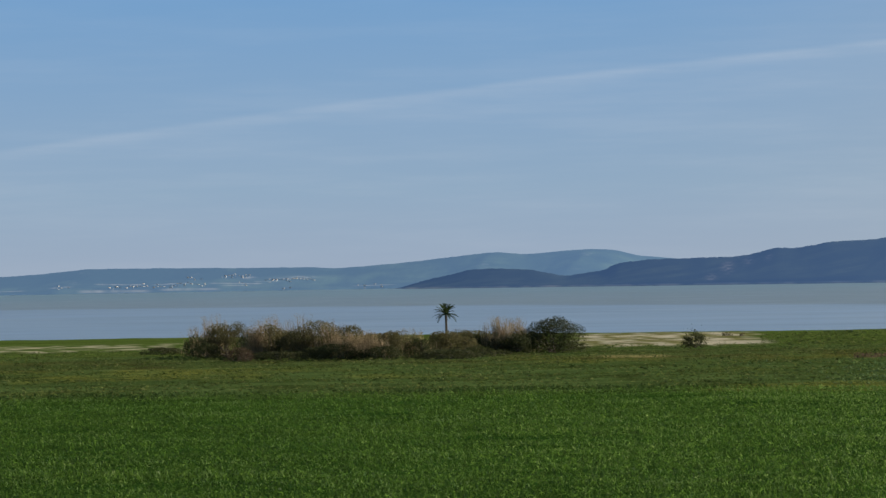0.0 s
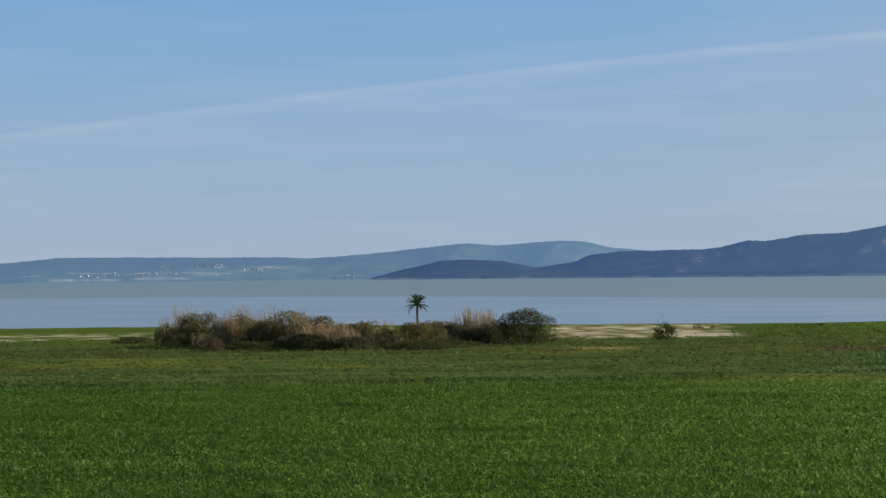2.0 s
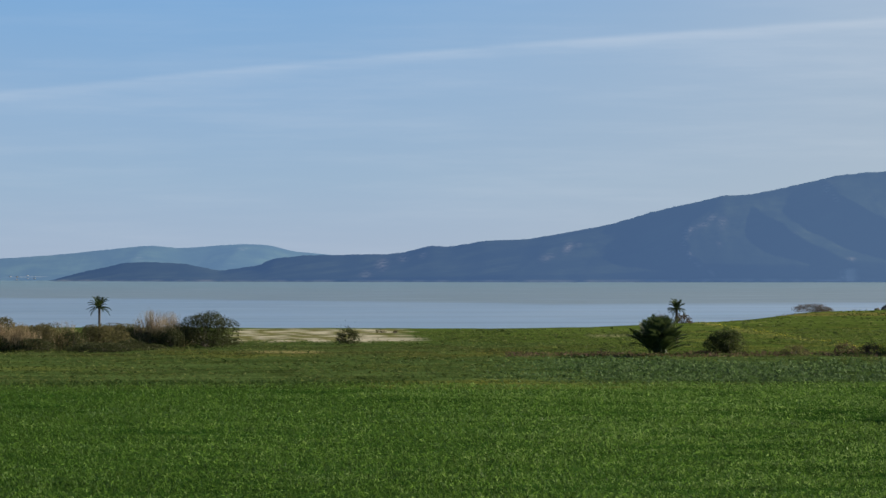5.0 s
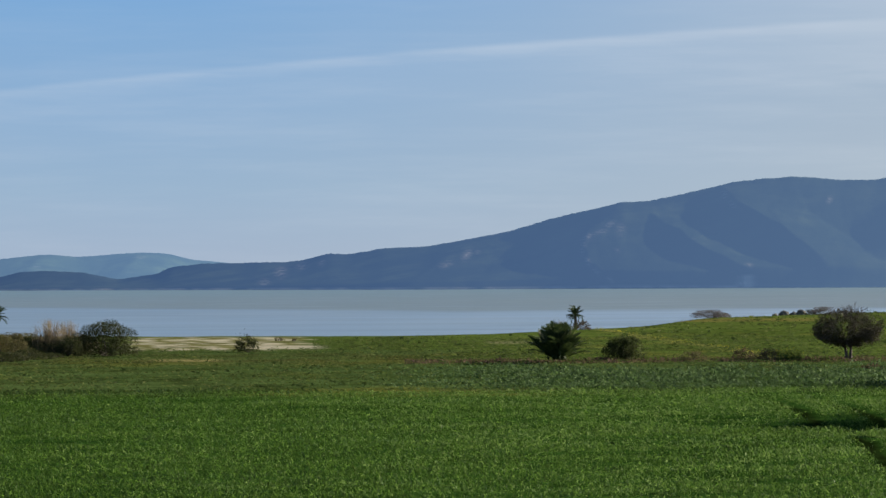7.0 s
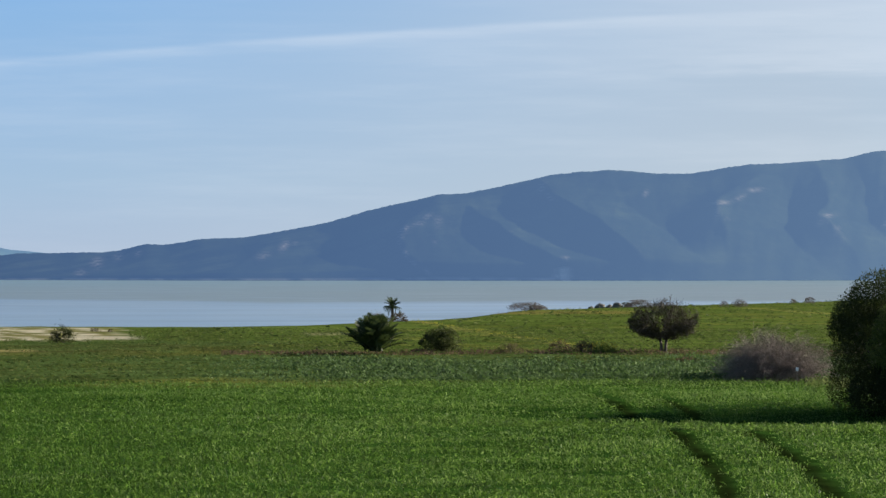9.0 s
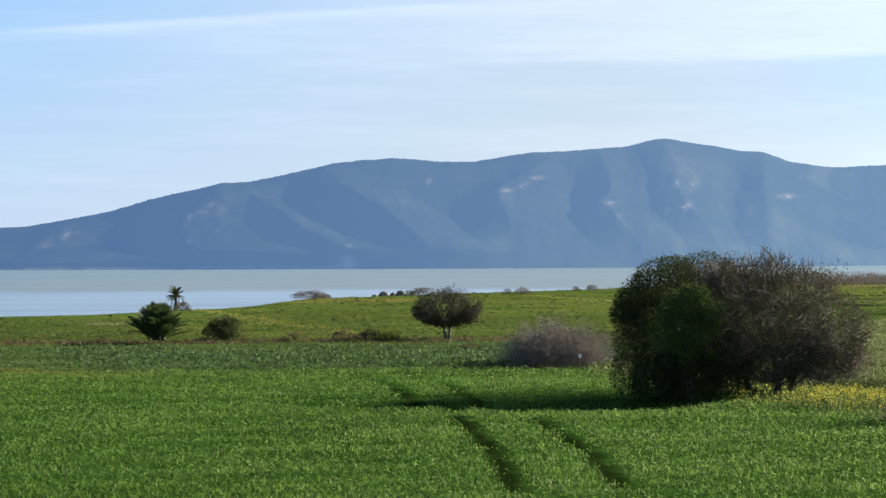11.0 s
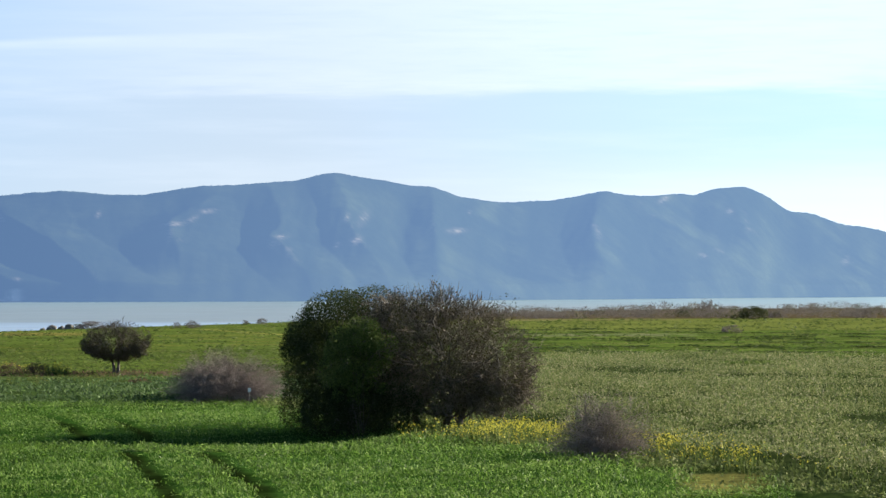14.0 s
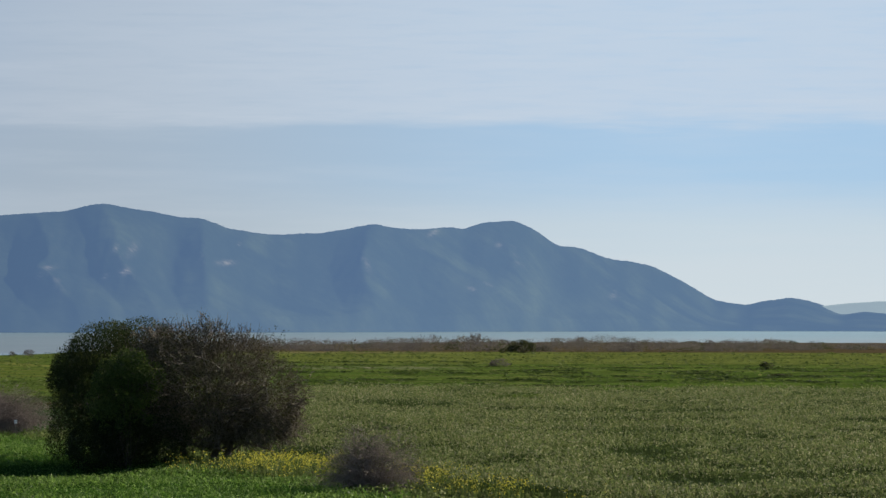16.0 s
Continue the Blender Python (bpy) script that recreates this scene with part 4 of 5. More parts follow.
crop("ditch_weeds", "brown dead weeds along the ditch", "weeds", [blades(x, y, RNG.uniform(0.08, 0.28, len(x)), RNG.uniform(0.05, 0.10, len(x)), 0.6)[:3]], RUSSET)

# mustard in flower round the bare tree and the small bush, and along the track
spots = []
for cx, cy, rx, ry, k in ((40.9, 101.0, 1.8, 3.0, 170), (38.8, 101.5, 1.6, 2.0, 40), (42.4, 102.0, 1.2, 4.0, 70), (41.2, 88.5, 0.9, 3.5, 90), (39.6, 83.5, 1.0, 3.5, 45), (41.0, 80.5, 2.2, 5.0, 30), (42.0, 92.0, 1.4, 4.5, 110), (40.0, 97.0, 1.6, 4.0, 70), (48.9, 196.5, 0.9, 0.8, 60)):
    rr = np.sqrt(RNG.random(k))
    th = RNG.uniform(0, 6.283, k)
    spots.append(np.stack([cx + rx * rr * np.cos(th), cy + ry * rr * np.sin(th)], 1))
low_from = sum(len(s) for s in spots)
for i in range(20):
    ty = 200 + 140 * (i + RNG.uniform(0, 0.8)) / 20
    k = int(RNG.integers(2, 13))
    tx = np.interp(ty, [p[1] for p in TRACK], [p[0] for p in TRACK])
    spots.append(np.stack([tx + RNG.normal(0, 0.4, k), ty + RNG.normal(0, 1.5, k)], 1))
spots = np.concatenate(spots)
v, q, t, tips = blades(np.repeat(spots[:, 0], 4) + RNG.normal(0, 0.1, 4 * len(spots)), np.repeat(spots[:, 1], 4) + RNG.normal(0, 0.1, 4 * len(spots)),
                       RNG.uniform(0.25, 0.85, 4 * len(spots)) * np.where(np.arange(4 * len(spots)) < 4 * low_from, 1.0, 0.3), np.full(4 * len(spots), 0.03), 0.5)
crop("mustard_stems", "green stems of wild mustard under the tree", "mustard", [(v, q, t)], MEADOW)
tips = np.repeat(tips[RNG.random(len(tips)) < 0.6], 4, 0)
v, q = specks(tips + RNG.normal(0, 0.05, tips.shape), RNG.uniform(0.014, 0.034, len(tips)), 0.8)
crop("mustard_flowers", "yellow flowers of wild mustard under the tree", "mustard", [(v, q, None)], YELLOW)

# ---- woody plants ----


def tubes(segments, sides=3):
    """Tapered tubes from rows of (start, end, start radius, end radius)."""
    s = np.asarray(segments, float)
    p0, p1, r0, r1 = s[:, 0:3], s[:, 3:6], s[:, 6], s[:, 7]
    axis = p1 - p0
    axis /= np.linalg.norm(axis, axis=1)[:, None] + 1e-9
    ref = np.where(np.abs(axis[:, 2:3]) > 0.8, np.array([[1.0, 0, 0]]), np.array([[0, 0, 1.0]]))
    u = np.cross(axis, ref)
    u /= np.linalg.norm(u, axis=1)[:, None] + 1e-9
    w = np.cross(axis, u)
    th = np.arange(sides) * 2 * np.pi / sides
    ring = u[:, None, :] * np.cos(th)[None, :, None] + w[:, None, :] * np.sin(th)[None, :, None]
    v = np.concatenate([p0[:, None, :] + ring * r0[:, None, None], p1[:, None, :] + ring * r1[:, None, None]], 1).reshape(-1, 3)
    i = np.arange(len(s))[:, None] * 2 * sides
    j = np.arange(sides)[None, :]
    q = np.stack([i + j, i + (j + 1) % sides, i + sides + (j + 1) % sides, i + sides + j], -1).reshape(-1, 4)
    return v, q


def grow(rng, start, way, length, radius, level, out, bend=0.25, droop=0.0, kids=(4, 4, 5), shrink=0.62, tips=None, inside=None):
    """A branch of a few pieces, and its side branches. out: rows per level."""
    pieces = 4
    p, wv = np.array(start, float), np.array(way, float) / np.linalg.norm(way)
    pts = [p.copy()]
    for i in range(pieces):
        wv = wv + rng.normal(0, bend, 3) + np.array([0, 0, -droop])
        wv /= np.linalg.norm(wv)
        q = p + wv * length / pieces
        q[2] = max(q[2], 0.05)
        if inside is not None:
            q = inside(q)
        r0 = radius * (1 - 0.16 * i)
        out[level].append((*p, *q, r0, r0 * 0.84))
        p = q
        pts.append(p.copy())
    if level + 1 >= len(out):
        if tips is not None:
            tips.extend(pts[1:])
        return
    for c in range(kids[level]):
        u = rng.uniform(0.25, 1.0) if c else 1.0
        f = u * pieces
        i = min(int(f), pieces - 1)
        s = pts[i] + (pts[i + 1] - pts[i]) * (f - i)
        side = wv + rng.normal(0, 0.75, 3)
        grow(rng, s, side, length * shrink * rng.uniform(0.7, 1.15), radius * 0.5, level + 1, out, bend * 1.15, droop, kids, shrink, tips, inside)


def lobes_shape(rng, wide, deep, high, count, low=0.0):
    """Lumps that together make the outline of a bush: a dome down to the ground, with large and small lumps standing out of it."""
    res = [(0.0, 0.0, high * 0.34 + low * 0.5, wide * 0.41, deep * 0.41, high * 0.54)]
    for i in range(count * 3):
        a = rng.uniform(0, 2 * np.pi)
        e = rng.uniform(0.0, 1.0) ** 0.8
        small = i >= count
        size = rng.uniform(0.07, 0.12) if small else rng.uniform(0.13, 0.20)
        rx, rz = wide * size, high * size * rng.uniform(1.0, 1.5)
        flat_ = math.sqrt(1 - e * e * 0.95)
        out = rng.uniform(0.86, 1.02)
        res.append(((wide * 0.5 - rx * 0.7) * flat_ * math.cos(a) * out, (deep * 0.5 - rx * 0.7 * deep / wide) * flat_ * math.sin(a) * out, max(rz * 0.7 + low, (high - rz) * e * out), rx, rx * deep / wide, rz))
    return res


def leaf_cloud(rng, lobes, per_area, size, fuzz=0.10):
    """Leaves over and in the lumps, thinning outwards so that the outline is uneven."""
    pts = []
    for cx, cy, cz, rx, ry, rz in lobes:
        k = int(per_area * (rx * ry + rx * rz + ry * rz) * 4.2)
        d = rng.normal(0, 1, (k, 3))
        d /= np.linalg.norm(d, axis=1)[:, None]
        r = np.where(rng.random(k) < 0.7, 1.0 + rng.normal(0, fuzz, k), rng.uniform(0.6, 1.0, k))
        pts.append(np.array([cx, cy, cz]) + d * r[:, None] * np.array([rx, ry, rz]))
    pts = np.concatenate(pts)
    pts = pts[pts[:, 2] > 0.03]
    v, q = specks(pts, rng.uniform(0.6, 1.3, len(pts)) * size, 0.6)
    return v, q


def stems_for(rng, lobes, radius, count):
    """Stems that carry the lumps, fanning from the foot."""
    rows = []
    for i in range(count):
        cx, cy, cz, rx, ry, rz = lobes[i % len(lobes)]
        a = np.array([rng.normal(0, 0.12), rng.normal(0, 0.12), -0.05])
        b = np.array([cx + rng.uniform(-0.5, 0.5) * rx, cy + rng.uniform(-0.5, 0.5) * ry, cz + rz * rng.uniform(-0.2, 0.4)])
        m = a * 0.5 + b * 0.5 + rng.normal(0, 0.12, 3)
        m[2] = max(m[2], 0.1)
        rows += [(*a, *m, radius, radius * 0.7), (*m, *b, radius * 0.7, radius * 0.25)]
        for j in range(3):
            e = b + rng.uniform(-0.45, 0.45, 3) * np.array([rx, ry, rz])
            e[2] = max(e[2], 0.1)
            rows.append((*b, *e, radius * 0.25, radius * 0.08))
    return rows


def bush(name, label, az, dist, wide, high, leaf, size=0.09, lumps=7, density=26.0, fuzz=0.10, deep=None, seed=0, group="", wood=DARK_BARK, category="bush", low=0.0):
    """A leafy bush: stems and a crown of many leaves."""
    rng = np.random.default_rng(1000 + seed)
    x, y = at(az, dist)
    top = thing(name, label, category, x, y, group)
    top.rotation_euler = (0, 0, -radians(az))
    lobes = lobes_shape(rng, wide, deep or wide * 0.8, high, lumps, low)
    part("woody_base", mesh_of("woody_base", *tubes(stems_for(rng, lobes, 0.03 + 0.008 * high, max(6, lumps)))), wood, top)
    part("crown", mesh_of("crown", *leaf_cloud(rng, lobes, density, size, fuzz)), leaf, top)
    return top


def twig_bush(name, label, az, dist, wide, high, mat, stems=260, seed=0, group="", leaf=None, leaf_size=0.05, thick=0.012, category="bush"):
    """A leafless bush: stems arching out of the foot, and a haze of fine twigs."""
    rng = np.random.default_rng(2000 + seed)
    x, y = at(az, dist)
    top = thing(name, label, category, x, y, group)
    top.rotation_euler = (0, 0, -radians(az))
    rows, fine_rows, ends = [], [], []
    for i in range(stems):
        a = rng.uniform(0, 2 * np.pi)
        e = math.acos(rng.uniform(0.05, 1.0))
        lump = 1 + 0.16 * math.sin(3 * a + seed) + 0.12 * math.sin(5 * a + e * 4)
        reach = min(1.02, rng.uniform(0.45, 1.0) ** 0.6 * lump)
        tip = np.array([math.cos(a) * math.sin(e) * wide * 0.5, math.sin(a) * math.sin(e) * wide * 0.42, math.cos(e) * high]) * reach
        tip[2] = max(tip[2], 0.06)
        foot_ = np.array([rng.normal(0, wide * 0.07), rng.normal(0, wide * 0.06), 0.0])
        mid = foot_ * 0.45 + tip * 0.55 + np.array([0, 0, 0.12 * high]) + rng.normal(0, 0.06 * high, 3)
        mid[2] = max(mid[2], 0.08)
        rows += [(*foot_, *mid, thick * 1.6, thick), (*mid, *tip, thick, thick * 0.4)]
        for j in range(10):
            s = mid + (tip - mid) * rng.uniform(-0.2, 0.95)
            en = s + rng.normal(0, 0.13, 3) * high * np.array([1, 1, 0.7]) + (tip - mid) * 0.10
            en[2] = max(en[2], 0.05)
            fine_rows.append((*s, *en, thick * 0.55, thick * 0.25))
            ends.append(en)
    part("woody_base", mesh_of("woody_base", *tubes(rows)), mat, top)
    part("twig_tangle", mesh_of("twig_tangle", *tubes(fine_rows)), mat, top)
    if leaf is not None:
        e = np.array(ends)
        part("bud_cover", mesh_of("bud_cover", *specks(e + rng.normal(0, 0.05, e.shape), rng.uniform(0.6, 1.2, len(e)) * leaf_size)), leaf, top)
    return top


def reeds(name, label, az, dist, wide, high, seed=0, count=420, group="", scale=1.0):
    """A clump of tall dry reeds with feathery plumes."""
    rng = np.random.default_rng(3000 + seed)
    x, y = at(az, dist)
    top = thing(name, label, "reeds", x, y, group)
    top.rotation_euler = (0, 0, -radians(az))
    rows, plume = [], []
    for i in range(count):
        fx, fy = rng.normal(0, wide * 0.22), rng.normal(0, wide * 0.15)
        h = high * rng.uniform(0.45, 1.0) * (1 - 0.35 * min(1.0, abs(fx) / (wide * 0.5)) ** 2)
        lean = rng.normal(0, 0.07, 2) + np.array([-0.05, 0])
        a, m = np.array([fx, fy, 0.0]), np.array([fx + lean[0] * h * 0.4, fy + lean[1] * h * 0.4, h * 0.6])
        b = np.array([fx + lean[0] * h, fy + lean[1] * h, h])
        rows += [(*a, *m, 0.016 * scale, 0.014 * scale), (*m, *b, 0.014 * scale, 0.006 * scale)]
        for j in range(2):
            s = m + (b - m) * rng.uniform(-0.8, 0.7)
            rows.append((*s, *(s + np.array([rng.normal(0, 0.12), rng.normal(0, 0.1), rng.uniform(0.05, 0.35)])), 0.012 * scale, 0.003))
        if rng.random() < 0.8:
            for j in range(9):
                plume.append(b + np.array([rng.normal(-0.06, 0.08), rng.normal(0, 0.06), rng.uniform(-0.40, 0.14)]))
    part("reed_stand", mesh_of("reed_stand", *tubes(rows)), REED, top)
    plume = np.array(plume)
    part("plume_cover", mesh_of("plume_cover", *specks(plume, rng.uniform(0.02, 0.055, len(plume)) * scale, 0.4)), REED, top, "feathery tan plumes")
    return top


def frond_mesh(rng, length, wide, curl, pairs=26):
    """A feather-shaped palm leaf along +y, arching down: a midrib with leaflets in a shallow V."""
    pts = [np.array([0, 0, 0.0])]
    ang = 0.0
    for i in range(12):
        ang -= curl / 12 * (0.4 + 1.2 * i / 12)
        pts.append(pts[-1] + np.array([0, math.cos(ang), math.sin(ang)]) * length / 12)
    pts = np.array(pts)
    rows = [(*pts[i], *pts[i + 1], 0.03 * (1 - i / 13) + 0.006, 0.03 * (1 - (i + 1) / 13) + 0.006) for i in range(12)]
    v1, q1 = tubes(rows)
    v, q = [v1], [q1]
    base = len(v1)
    for i in range(pairs):
        u = 0.14 + 0.86 * i / (pairs - 1)
        f = u * 11.99
        j = int(f)
        p = pts[j] + (pts[j + 1] - pts[j]) * (f - j)
        along = pts[j + 1] - pts[j]
        along /= np.linalg.norm(along)
        ln = wide * (math.sin(math.pi * min(1.0, u * 0.85 + 0.12)) ** 0.6) * rng.uniform(0.85, 1.1)
        for sgn in (-1, 1):
            wv = np.array([sgn * 0.75, 0, 0]) + along * 0.6 + np.array([0, 0, 0.28]) + rng.normal(0, 0.06, 3)
            wv /= np.linalg.norm(wv)
            tip = p + wv * ln + np.array([0, 0, -0.15 * ln])
            b = along * 0.028 * (wide / 0.4)
            v.append(np.array([p - b, p + b, p + wv * ln * 0.6 + b * 0.8, tip]))
            q.append(np.array([[base, base + 1, base + 2, base + 3]]))
            base += 4
    return mesh_of("frond", np.concatenate(v), np.concatenate(q))


def palm(name, label, az, dist, trunk_high, frond_long, fronds, seed=0, lift=(-35, 80), curl=1.3, spread=0.06, trunk_r=0.14, group=""):
    """A date palm: ringed trunk, and fronds that share a few leaf meshes."""
    rng = np.random.default_rng(4000 + seed)
    x, y = at(az, dist)
    top = thing(name, label, "palm", x, y, group)
    if trunk_high > 0.3:
        rows = []
        rings_ = int(trunk_high / 0.12)
        for i in range(rings_):
            z0, z1 = trunk_high * i / rings_, trunk_high * (i + 1) / rings_
            bulge = 1.25 if i < 3 else 1.0
            rows.append((0.02 * math.sin(z0), 0, z0, 0.02 * math.sin(z1), 0, z1, trunk_r * bulge * 0.9, trunk_r * bulge * 1.12))
        part("trunk", mesh_of("trunk", *tubes(rows, 9)), PALM_BARK, top, "ringed brown trunk")
    kinds = []
    for i in range(4):
        me = frond_mesh(rng, frond_long * rng.uniform(0.85, 1.05), frond_long * 0.24, curl * rng.uniform(0.75, 1.2))
        me.materials.append(PALM_LEAF)
        kinds.append(me)
    for i in range(fronds):
        ob = new("frond", kinds[i % 4])
        ob.parent = top
        u = (i + 0.5) / fronds
        e = lift[0] + (lift[1] - lift[0]) * u ** 0.8 + rng.normal(0, 6)
        a = i * 137.5 + rng.normal(0, 14)
        ob.matrix_basis = Matrix.Translation((rng.normal(0, spread), rng.normal(0, spread), trunk_high + rng.uniform(0.0, 0.08) * (1 + 2 * u))) @ pose(0, 0, 0, 0, 0, a) @ pose(0, 0, 0, e, 0, 0)
    return top


def twig_sprays(rng, lobes, count, long, thick, heart=None):
    """Sprays of fine twigs pointing out of the crown's lumps."""
    rows = []
    sizes = np.array([l[3] * l[4] + l[3] * l[5] for l in lobes])
    for i in rng.choice(len(lobes), count, p=sizes / sizes.sum()):
        cx, cy, cz, rx, ry, rz = lobes[i]
        d = rng.normal(0, 1, 3)
        d /= np.linalg.norm(d)
        c = np.array([cx, cy, cz])
        a = c + d * np.array([rx, ry, rz]) * rng.uniform(0.45, 0.95)
        away = a - np.array(heart if heart else c)
        out = (d if heart is None else 0.5 * d + 0.5 * away / (np.linalg.norm(away) + 0.01)) + np.array([0, 0, -0.05]) + rng.normal(0, 0.42, 3)
        ln = long * rng.uniform(0.5, 1.15)
        b = a + out * ln * 0.6
        e = b + (out + rng.normal(0, 0.35, 3)) * ln * 0.4
        if min(a[2], b[2], e[2]) < 0.08:
            continue
        rows += [(*a, *b, thick, thick * 0.7), (*b, *e, thick * 0.7, thick * 0.3)]
        for j in range(3):
            s = a + (b - a) * rng.uniform(0.2, 1.0)
            q = s + (out + rng.normal(0, 0.7, 3)) * ln * rng.uniform(0.2, 0.45)
            q[2] = max(q[2], 0.06)
            rows.append((*s, *q, thick * 0.6, thick * 0.25))
    return rows


def tree(name, label, az, dist, wide, high, trunks, mat, leaf, leaf_count, leaf_size, seed, kids=(5, 5, 5, 4), droop=0.03, clear=0.8, deep=None, spread=0.8, bottom=0.12, rise=(0.25, 1.0), thin=0.009, fill=0, crown=(), sprays_=0, spray_long=0.6):
    """A spreading tree: trunk, limbs, branches, twigs and leaves, kept within a rounded outline."""
    rng = np.random.default_rng(5000 + seed)
    x, y = at(az, dist)
    top = thing(name, label, "tree", x, y)
    top.rotation_euler = (0, 0, -radians(az))
    rx, ry, cz = wide * 0.5, (deep or wide * 0.85) * 0.5, clear + (high - clear) * 0.45

    def inside(p):
        a = math.atan2(p[1], p[0])
        lump = 1 + 0.10 * math.sin(3 * a + seed) + 0.08 * math.sin(5 * a + 2.3 * p[2]) + rng.normal(0, 0.06)
        rz = (high - cz) if p[2] > cz else cz - bottom
        r = math.sqrt((p[0] / rx) ** 2 + (p[1] / ry) ** 2 + ((p[2] - cz) / rz) ** 2) / lump
        if r > 1:
            c = np.array([0, 0, cz])
            p = c + (p - c) / r * rng.uniform(0.9, 1.03)
        return p

    levels = [[], [], [], [], []]
    ends = []
    for tx, ty, lx, ly in trunks:
        grow(rng, (tx, ty, -0.05), (lx, ly, 1.0), clear * 1.7, 0.05 + 0.022 * high, 0, levels, 0.09, 0.0, (0,), tips=None)
        tipp = np.array(levels[0][-1][3:6])
        for b in range(kids[0]):
            a = 2 * np.pi * (b + rng.uniform(-0.3, 0.3)) / kids[0]
            s = tipp + (np.array(levels[0][-3][0:3]) - tipp) * rng.uniform(0, 0.8)
            grow(rng, s, (spread * math.cos(a), spread * math.sin(a), rng.uniform(*rise)), (high - clear) * rng.uniform(0.6, 0.8), 0.022 + 0.005 * high, 1, levels, 0.15, droop, (0,) + kids[1:], 0.54, ends, inside)
    for i in range(0, len(levels[0]), 4):
        part("trunk", mesh_of("trunk", *tubes(levels[0][i:i + 4], 7)), DARK_BARK, top)
    for i in range(0, len(levels[1]), 4):
        part("limb", mesh_of("limb", *tubes(levels[1][i:i + 4], 5)), DARK_BARK, top)
    part("branchwork", mesh_of("branchwork", *tubes(levels[2], 4)), DARK_BARK, top)
    part("twig_tangle", mesh_of("twig_tangle", *tubes([(*row[:6], max(row[6], thin), max(row[7], thin * 0.6)) for row in levels[3] + levels[4]] + (twig_sprays(rng, crown, sprays_, spray_long, thin, (0.2, 0.0, 1.9)) if sprays_ else []))), mat, top)
    if leaf is not None:
        e = np.array(ends)
        c = e[rng.integers(0, len(e), leaf_count)] + rng.normal(0, 0.10, (leaf_count, 3))
        if fill:
            d_ = rng.normal(0, 1, (fill, 3))
            d_ /= np.linalg.norm(d_, axis=1)[:, None]
            d_ *= (rng.random(fill) ** 0.4 * (0.94 + 0.10 * np.sin(d_[:, 0] * 9 + seed) + 0.08 * np.sin(d_[:, 2] * 11)))[:, None]
            extra = d_ * np.array([rx, ry, 1.0])
            extra[:, 2] = cz + np.where(d_[:, 2] > 0, d_[:, 2] * (high - cz), d_[:, 2] * (cz - bottom))
            c = np.concatenate([c, extra])
            leaf_count += fill
        part("foliage_cover", mesh_of("foliage_cover", *specks(c, rng.uniform(0.6, 1.3, leaf_count) * leaf_size)), leaf, top)
    return top


# the near group: a dark evergreen, a lighter bush in front of it, and a half-bare tree
rng = np.random.default_rng(99)
ex, ey = at(19.15, 118.6)
ever = thing("evergreen_tree", "dense dark evergreen tree with foliage down to the ground", "tree", ex, ey)
ever.rotation_euler = (0, 0, -radians(19.15))
ever_lobes = [(0.1, 0, 2.6, 2.0, 1.9, 2.4), (-1.3, -0.2, 1.9, 1.15, 1.3, 1.7), (-1.5, 0, 3.4, 0.9, 1.0, 1.1), (-0.5, -0.3, 4.4, 1.2, 1.1, 0.85), (0.9, 0, 4.6, 1.1, 1.0, 0.8), (1.7, 0.2, 3.3, 1.2, 1.2, 1.5),
              (1.5, -0.3, 1.5, 1.3, 1.2, 1.3), (-1.9, -0.4, 0.9, 0.7, 0.8, 0.8), (0.3, -1.0, 1.2, 1.3, 1.0, 1.1), (-0.2, 0.2, 4.7, 0.7, 0.7, 0.6), (-1.1, 0.1, 4.1, 0.7, 0.7, 0.7), (-0.8, -0.9, 0.9, 1.0, 0.9, 0.9), (0.3, -1.9, 1.0, 1.2, 0.8, 1.2), (-0.7, -1.6, 1.0, 1.0, 0.8, 1.2), (1.4, -1.6, 1.2, 1.1, 0.8, 1.3), (0.6, -1.5, 2.0, 0.9, 0.6, 0.8), (0.5, -2.7, 0.8, 1.5, 0.5, 0.9), (1.6, -2.5, 0.9, 1.0, 0.5, 1.0), (-0.8, -2.5, 0.7, 1.0, 0.5, 0.8)]
for i in range(26):
    a, h = rng.uniform(0, 6.28), rng.uniform(0.5, 4.9)
    w = 2.15 * math.sqrt(max(0.05, 1 - ((h - 2.4) / 2.9) ** 2))
    q = rng.uniform(0.35, 0.6)
    ever_lobes.append((w * math.cos(a), w * 0.85 * math.sin(a), h, q, q, q * rng.uniform(0.7, 1.0)))
part("trunk", mesh_of("trunk", *tubes([(0, 0, -0.1, 0.1, 0, 1.4, 0.2, 0.16), (0.1, 0, 1.4, -0.3, 0, 3.2, 0.16, 0.09), (0.1, 0, 1.4, 0.9, 0.1, 3.4, 0.12, 0.06)], 8)), DARK_BARK, ever)
ever_lobes = [(a, b * 1.9 + 1.6, c, d, e * 1.6, f) for a, b, c, d, e, f in ever_lobes]
part("branchwork", mesh_of("branchwork", *tubes(stems_for(rng, ever_lobes, 0.05, 24), 4)), DARK_BARK, ever)
part("crown", mesh_of("crown", *leaf_cloud(rng, ever_lobes, 260.0, 0.033, 0.075)), EVERGREEN, ever)

